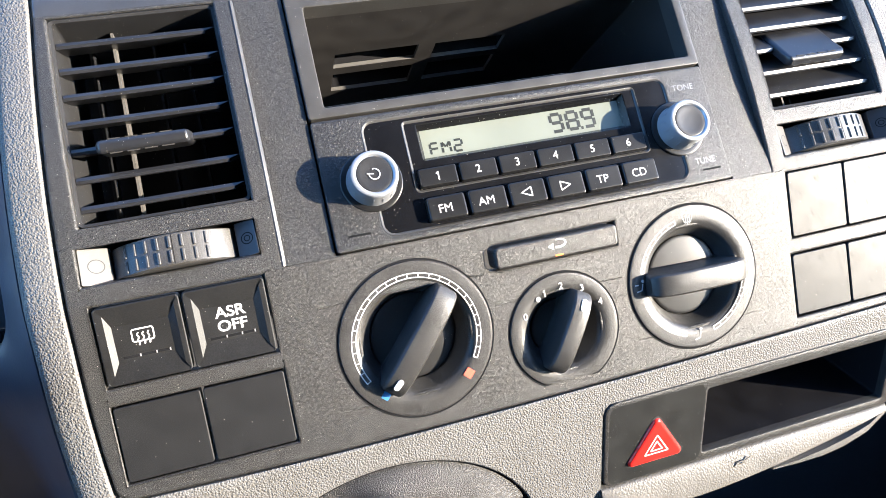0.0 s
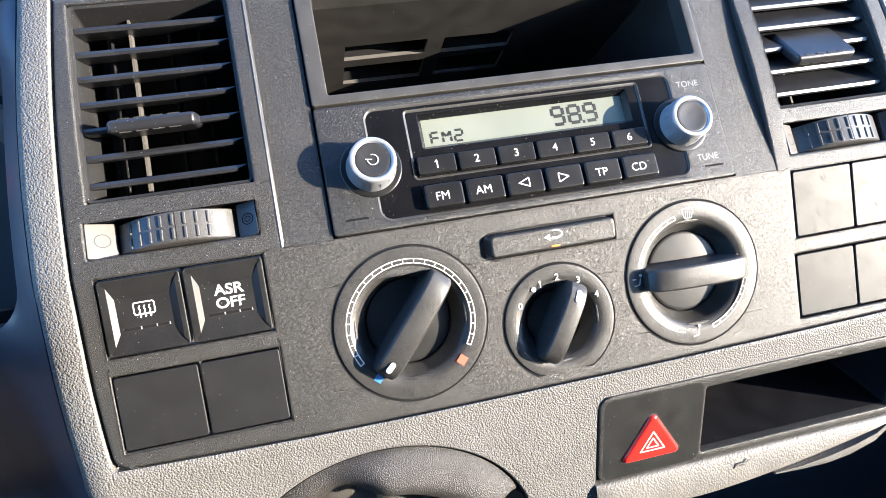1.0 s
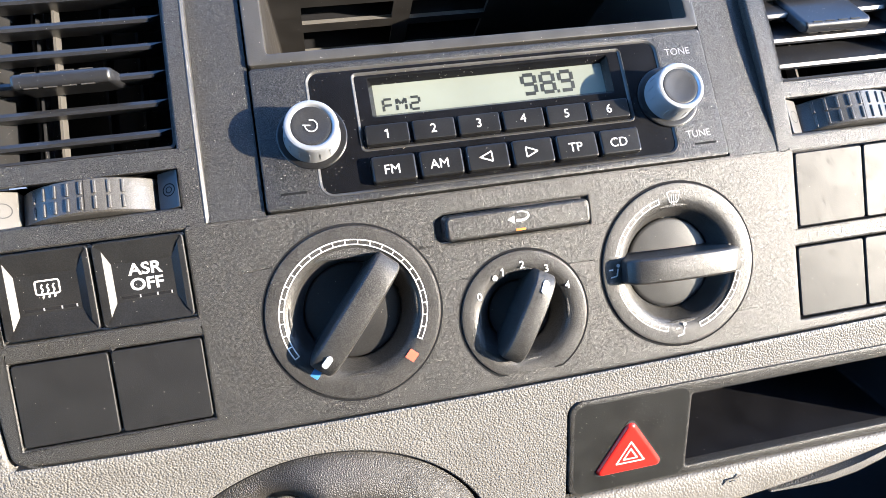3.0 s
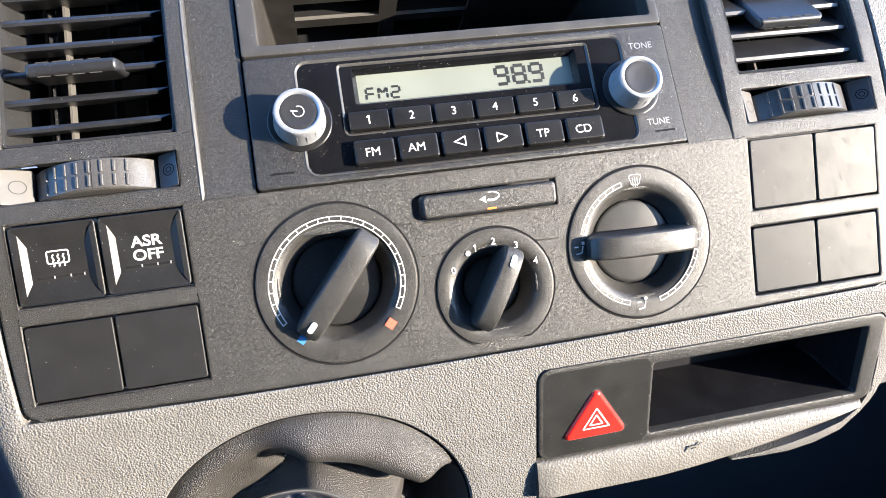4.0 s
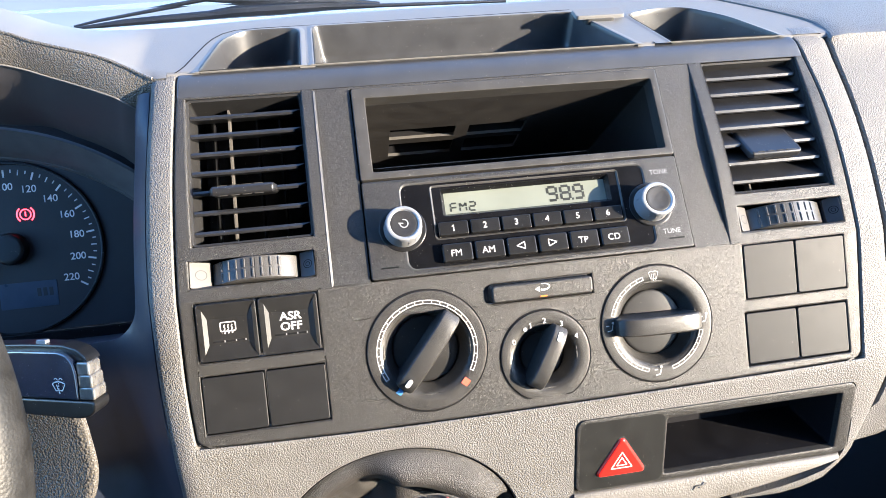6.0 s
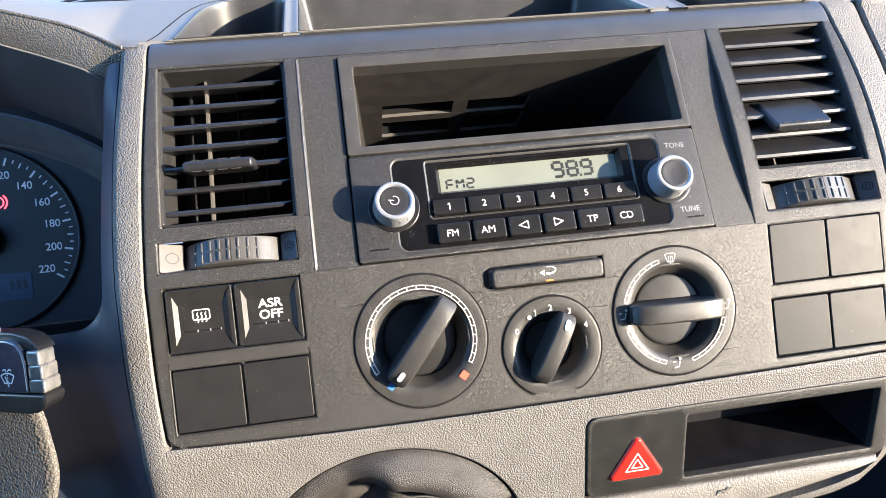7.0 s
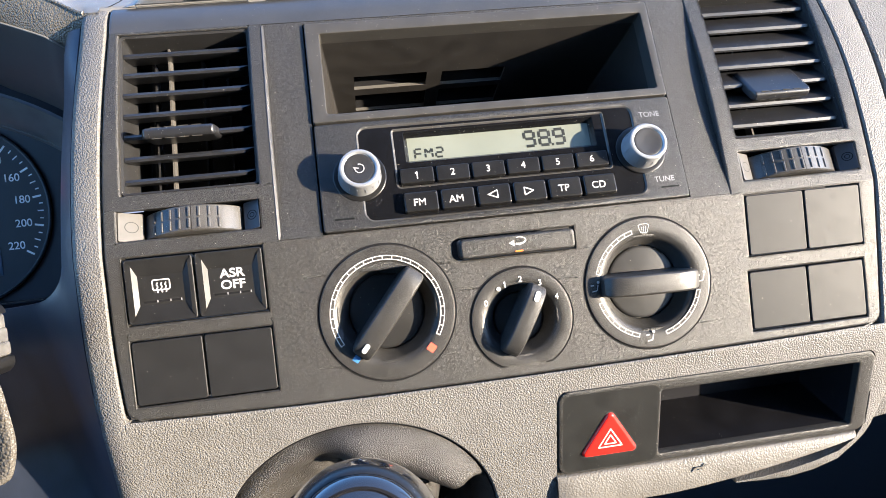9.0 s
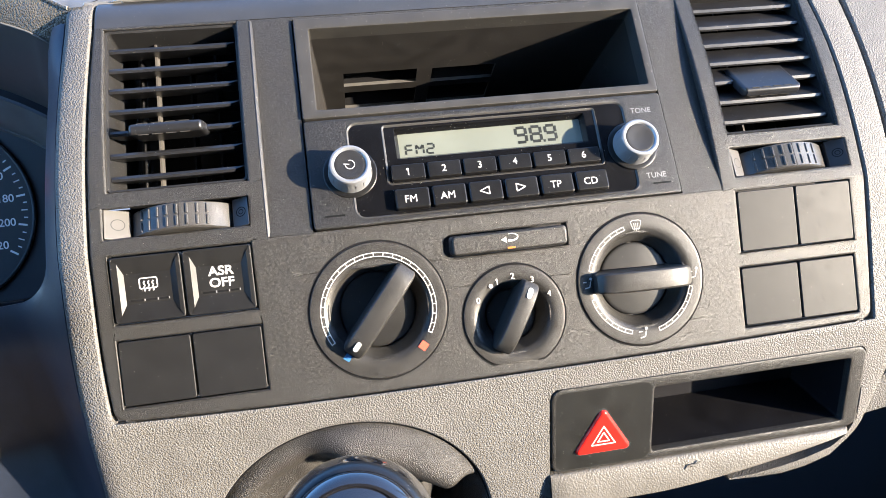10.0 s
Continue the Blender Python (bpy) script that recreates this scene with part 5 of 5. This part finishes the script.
mid = [tuple((Vector(a) + Vector(c)) / 2 + Vector((0, 0.5, 2.5))) for a, c in zip(EDGE, UNDER)]
inner0 = [(x, y - 2.5, z_ - 2.2) for x, y, z_ in UNDER]
inner1 = smooth_line([(-124, 66, -141), (-131, 74, -141), (-140, 83, -141), (-150, 91, -141), (-160, 99, -141), (-185, 112.5, -141), (-218, 123, -141), (-318, 121, -141), (-440, 60, -141)])
sheet(bm, [EDGE, mid, UNDER])
part("cluster_hood", bm, HOOD_PAD, dash)
part("hood_rim", cable(EDGE[8:], 1.0), HOOD_PAD, dash)
# thin bead added, paler than hood and lining, as that edge's bright line
part("lining_glint", cable([(x, y - 0.6, z_ + 0.3) for x, y, z_ in UNDER[9:]], 0.55), PAD_SMOOTH, dash)
part("hood_top", sheet(bmesh.new(), [hood_row(1, 100, -26), hood_row(1, 92, -11), hood_row(1, 86, -3.5), hood_row(1, 82, -0.7)] + [hood_row(q) for q in (1, 0.85, 0.7, 0.55, 0.4, 0.25, 0.12, 0.05, 0)]), PAD_SMOOTH, dash)
bm = bmesh.new()
inner_mid = [tuple(Vector(a).lerp(Vector(c), 0.42) + Vector((0, -4, 6))) for a, c in zip(inner0, inner1)]
sheet(bm, [UNDER, inner0, inner_mid, inner1])
part("hood_lining", bm, mat("grey hood lining", (0.062, 0.060, 0.064), 0.55, grain=0.05, size=0.9), dash)
bm = bmesh.new()
RING = [(-125.5 + 6.6 * (v / 108) ** 2, v, -23 - 17.5 * min(1, v / 82) - 0.4 * max(0, v - 106), v if v > 20 else 1.3 * v - 6) for v in range(118, 1, -7)]
for k in range(1, 9):
    a = radians(90 * k / 8)
    RING.append((-145.5 + 20 * math.cos(a), 2 - 21 * math.sin(a), -23 - 10 * (k / 8) ** 1.5, -4 - 12 * k - 0.9 * k * k))
RING += [(-158, -20, -39, -172), (-170, -20.6, -46, -190)]
rows = []
for x, y, z_, v in RING:
    e = edge_left(max(v, -75)) - 1.2
    o = Vector((e - 12.5 - 1.5 * math.sin((v + 80) / 80) - 0.4, v, profile(min(v, 127)) - 6))
    i_ = Vector((x, y, z_))
    back = i_ + Vector((-10, 0, -115)) if y > -10 else i_ + Vector((-6, -8, -115))
    rows.append([tuple(o + Vector((1, 0, -3))), tuple(o.lerp(i_, 0.12)), tuple(o.lerp(i_, 0.5) + Vector((0, 0, 1))), tuple(o.lerp(i_, 0.93)), tuple(i_ + Vector((-0.6, 0.4, -1.2))), tuple(i_ + Vector((-1.2, 0.6, -4))), tuple(back)])
for x, y, z_ in ((-230, -22, -62), (-420, -22, -80)):
    rows.append([(x + 20, -260, z_ - 30), (x + 10, -230, z_ - 25), (x, -120, z_ - 5), (x, y - 6, z_), (x, y, z_ - 1.2), (x, y + 0.6, z_ - 4), (x, y - 8, z_ - 115)])
sheet(bm, rows)
part("cluster_surround", bm, TRIM_SHADED, dash)
bm = bmesh.new()
rows = []
for v, k, _ in smooth_line([(-44, 0, 0), (-52, 4, 0), (-66, 6.5, 0), (-79, 8, 0), (-90, 6.5, 0), (-97, 3, 0), (-100, -6, 0)], 4):
    e = -153 + k
    rows.append([(e - 36, v, -60), (e - 3.2, v, -7), (e - 4.5, v, -4.6), (e - 9, v, -4), (e - 40, v, -22), (e - 110, v, -62)])
part("column_cover", sheet(bm, rows), COLUMN, dash)

# ---- wiper stalk ----
def leaned(bm):
    """The stalk reaches towards the driver's hand as it goes right."""
    for v in bm.verts:
        v.co.z += 0.75 * v.co.x
    return bm


st = thing("wiper_stalk", PANEL, -128, -25.5, 43, "black wiper stalk with white washer symbol", "column stalk")
# blue in the base colour adds to the sky's reflection on the black stalk
STALK = mat("black stalk plastic tinted sky blue", (0.011, 0.017, 0.034), 0.22, grain=0.01, size=0.5, dust=0.06, spec=0.9, coat=0.3)
SMOKE = mat("smoky ribbed plastic", (0.11, 0.106, 0.1), 0.22, wear=0.3, mottling=5, coat=0.4)
front = [(-110, -9.2), (-7.0, -9.2), (-7.3, 2.5), (-8.4, 7.4), (-11.6, 11.0), (-17, 12.7), (-40, 13.2), (-110, 12)]
part("body", leaned(prism(bmesh.new(), rounded(front, 1.6, 3), -13, 6, 1.2, 3)), STALK, st)
cover = [(-110, 7.5), (-1.2, 7.5), (-2.4, 9.8), (-7, 13.2), (-16, 15.3), (-40, 15.9), (-110, 14.6)]
part("top_cover", leaned(prism(bmesh.new(), rounded(cover, 1.6, 3), -14, 2.2, 1.0, 3)), SATIN, st)
for y0, y1, reach in ((-9.3, -3.4, 1.6), (-4.2, 2.2, 0.8), (1.3, 7.8, -0.2)):
    part("end_rib", leaned(prism(bmesh.new(), rrect(-8, y0, reach, y1, 1.5, 4), -10, 4.4 + 0.3 * reach, 1.3, 4)), SMOKE, st, "smoky grey ribbed end switch")
rail = [(-110, -16.4), (-8, -17.6), (-1.5, -16.4), (2.0, -13.2), (2.0, -9.5), (-110, -9.6)]
part("under_rail", leaned(prism(bmesh.new(), rounded(rail, 2, 3), -12, 6.4, 1.1, 3)), SATIN, st, "dull grey lower edge of the stalk")
part("top_tab", leaned(prism(bmesh.new(), rrect(-32, 15.4, -26, 17.4, 0.5), -4, 1, 0.4)), ALU, st)
screen_line = [(-3.8, 1.0), (-2, 1.8), (0, 2.1), (2, 1.8), (3.8, 1.0), (1.9, -2.2), (0, -1.8), (-1.9, -2.2), (-3.8, 1.0)]
lines = [screen_line, [(0.3, -3.6), (-1.3, 0.6)], [(-0.4, 2.6), (-0.8, 3.4), (-1.7, 3.6), (-2.5, 3.0)], [(0.4, 2.6), (0.8, 3.4), (1.7, 3.6), (2.5, 3.0)], [(0, 1.5), (0, 0.9)], [(0, 0.3), (0, -0.3)], [(0, -0.9), (0, -1.5)]]
part("washer_symbol", leaned(turned(strokes(lines, 0.5, 6.05), Matrix.Translation((-18.0, -3.0, 0)))), WHITE, st)

# ---- steering wheel ----
wheel = thing("steering_wheel", PANEL, -322, -45, 92, "black leather-covered steering wheel rim", "steering wheel")
bm = bmesh.new()
rows = []
for i in range(96):
    a = 2 * math.pi * i / 96
    rows.append([((169 + 16 * math.cos(b_)) * math.cos(a), (169 + 16 * math.cos(b_)) * math.sin(a), 16 * math.sin(b_)) for b_ in [2 * math.pi * k / 20 for k in range(20)]])
sheet(bm, rows + [rows[0]], close=True)
bmesh.ops.remove_doubles(bm, verts=bm.verts, dist=0.01)
part("rim", bm, mat("worn black leather", (0.016, 0.0158, 0.0155), 0.46, grain=0.1, size=1.3, cells=True, wear=0.6, spec=0.28), wheel)
for a in (180, 270):
    part("spoke", rod(bmesh.new(), [(40 * math.cos(radians(a)), 40 * math.sin(radians(a)), -35), (160 * math.cos(radians(a)), 160 * math.sin(radians(a)), -2)], [22, 13], 12), SATIN, wheel)
part("hub", prism(bmesh.new(), disc(0, 0, 70, 40), -70, -25, 8, 4), SATIN, wheel)

# ---- clip on the dashboard top ----
clip = thing("tray_clip", TOP, 173, 50, 0, "small grey plastic clip on the tray divider", "clip")
part("base", prism(bmesh.new(), rrect(-10, -6, 10, 5, 2), -2, 2, 0.6), DARK, clip)
part("flap", turned(prism(bmesh.new(), rrect(-17, -5.5, 17, 6.5, 2), 2, 4.5, 0.8), Matrix.Rotation(radians(4), 4, "X")), PAD_SMOOTH, clip)

# ---- windscreen and outside ----
GLASS = bpy.data.materials.new("windscreen glass")
GLASS.use_nodes = True
b = GLASS.node_tree.nodes["Principled BSDF"]
b.inputs["Transmission Weight"].default_value, b.inputs["Roughness"].default_value, b.inputs["IOR"].default_value = 1.0, 0.0, 1.05
screen = thing("windscreen", Matrix(), 0, 0, 0, "clear van windscreen over the dashboard", "windscreen", kind="structure")
bm = bmesh.new()
sheet(bm, [[(-760, 240, 1105), (960, 240, 1105)], [(-700, -250, 1890), (900, -250, 1890)]])
pane = part("pane", bm, GLASS, screen)
pane.visible_shadow = False
bonnet = thing("bonnet", Matrix(), 0, 0, 0, "pale painted van bonnet beyond the windscreen", "bonnet", kind="structure")
bm = bmesh.new()
sheet(bm, [[(x, y, z_ - 0.00004 * (x - 94) ** 2) for x in range(-800, 1001, 100)] for y, z_ in ((255, 1060), (300, 1066), (420, 1060), (700, 1015), (1000, 940), (1150, 800))])
part("panel", bm, mat("pale paint", (0.41, 0.44, 0.43), 0.25, coat=0.5, mottling=200, wear=0.03), bonnet)
wiper = thing("windscreen_wiper", Matrix(), 0, 0, 0, "black wiper arm lying over the bonnet edge", "wiper")
RUBBER = mat("black rubber", (0.008, 0.011, 0.018), 0.45, grain=0.02, size=1.0)
part("arm", cable([(-194, 262, 1090.5), (-175, 262, 1093.9), (-156, 262, 1096.4), (-126, 262, 1100.4), (-96, 262, 1104.1), (-76, 262, 1102.6), (-42, 262, 1101), (-3, 262, 1099.5), (37, 262, 1096)], [0.8, 1.2, 1.3, 1.5, 1.7, 2.4, 3.6, 3.8, 1.2]), RUBBER, wiper)
part("blade", cable([(-194, 260, 1089.6), (-176, 260, 1090.4), (-157, 260, 1091.7), (-128, 260, 1092.8), (-94, 260, 1094), (-73, 260, 1095.6), (-42, 260, 1096), (-3, 260, 1096.3), (37, 260, 1094.6), (140, 260, 1093)], [0.8, 1.8, 2.6, 3, 3.4, 4.6, 4.8, 3.6, 1.6, 1.2]), RUBBER, wiper)
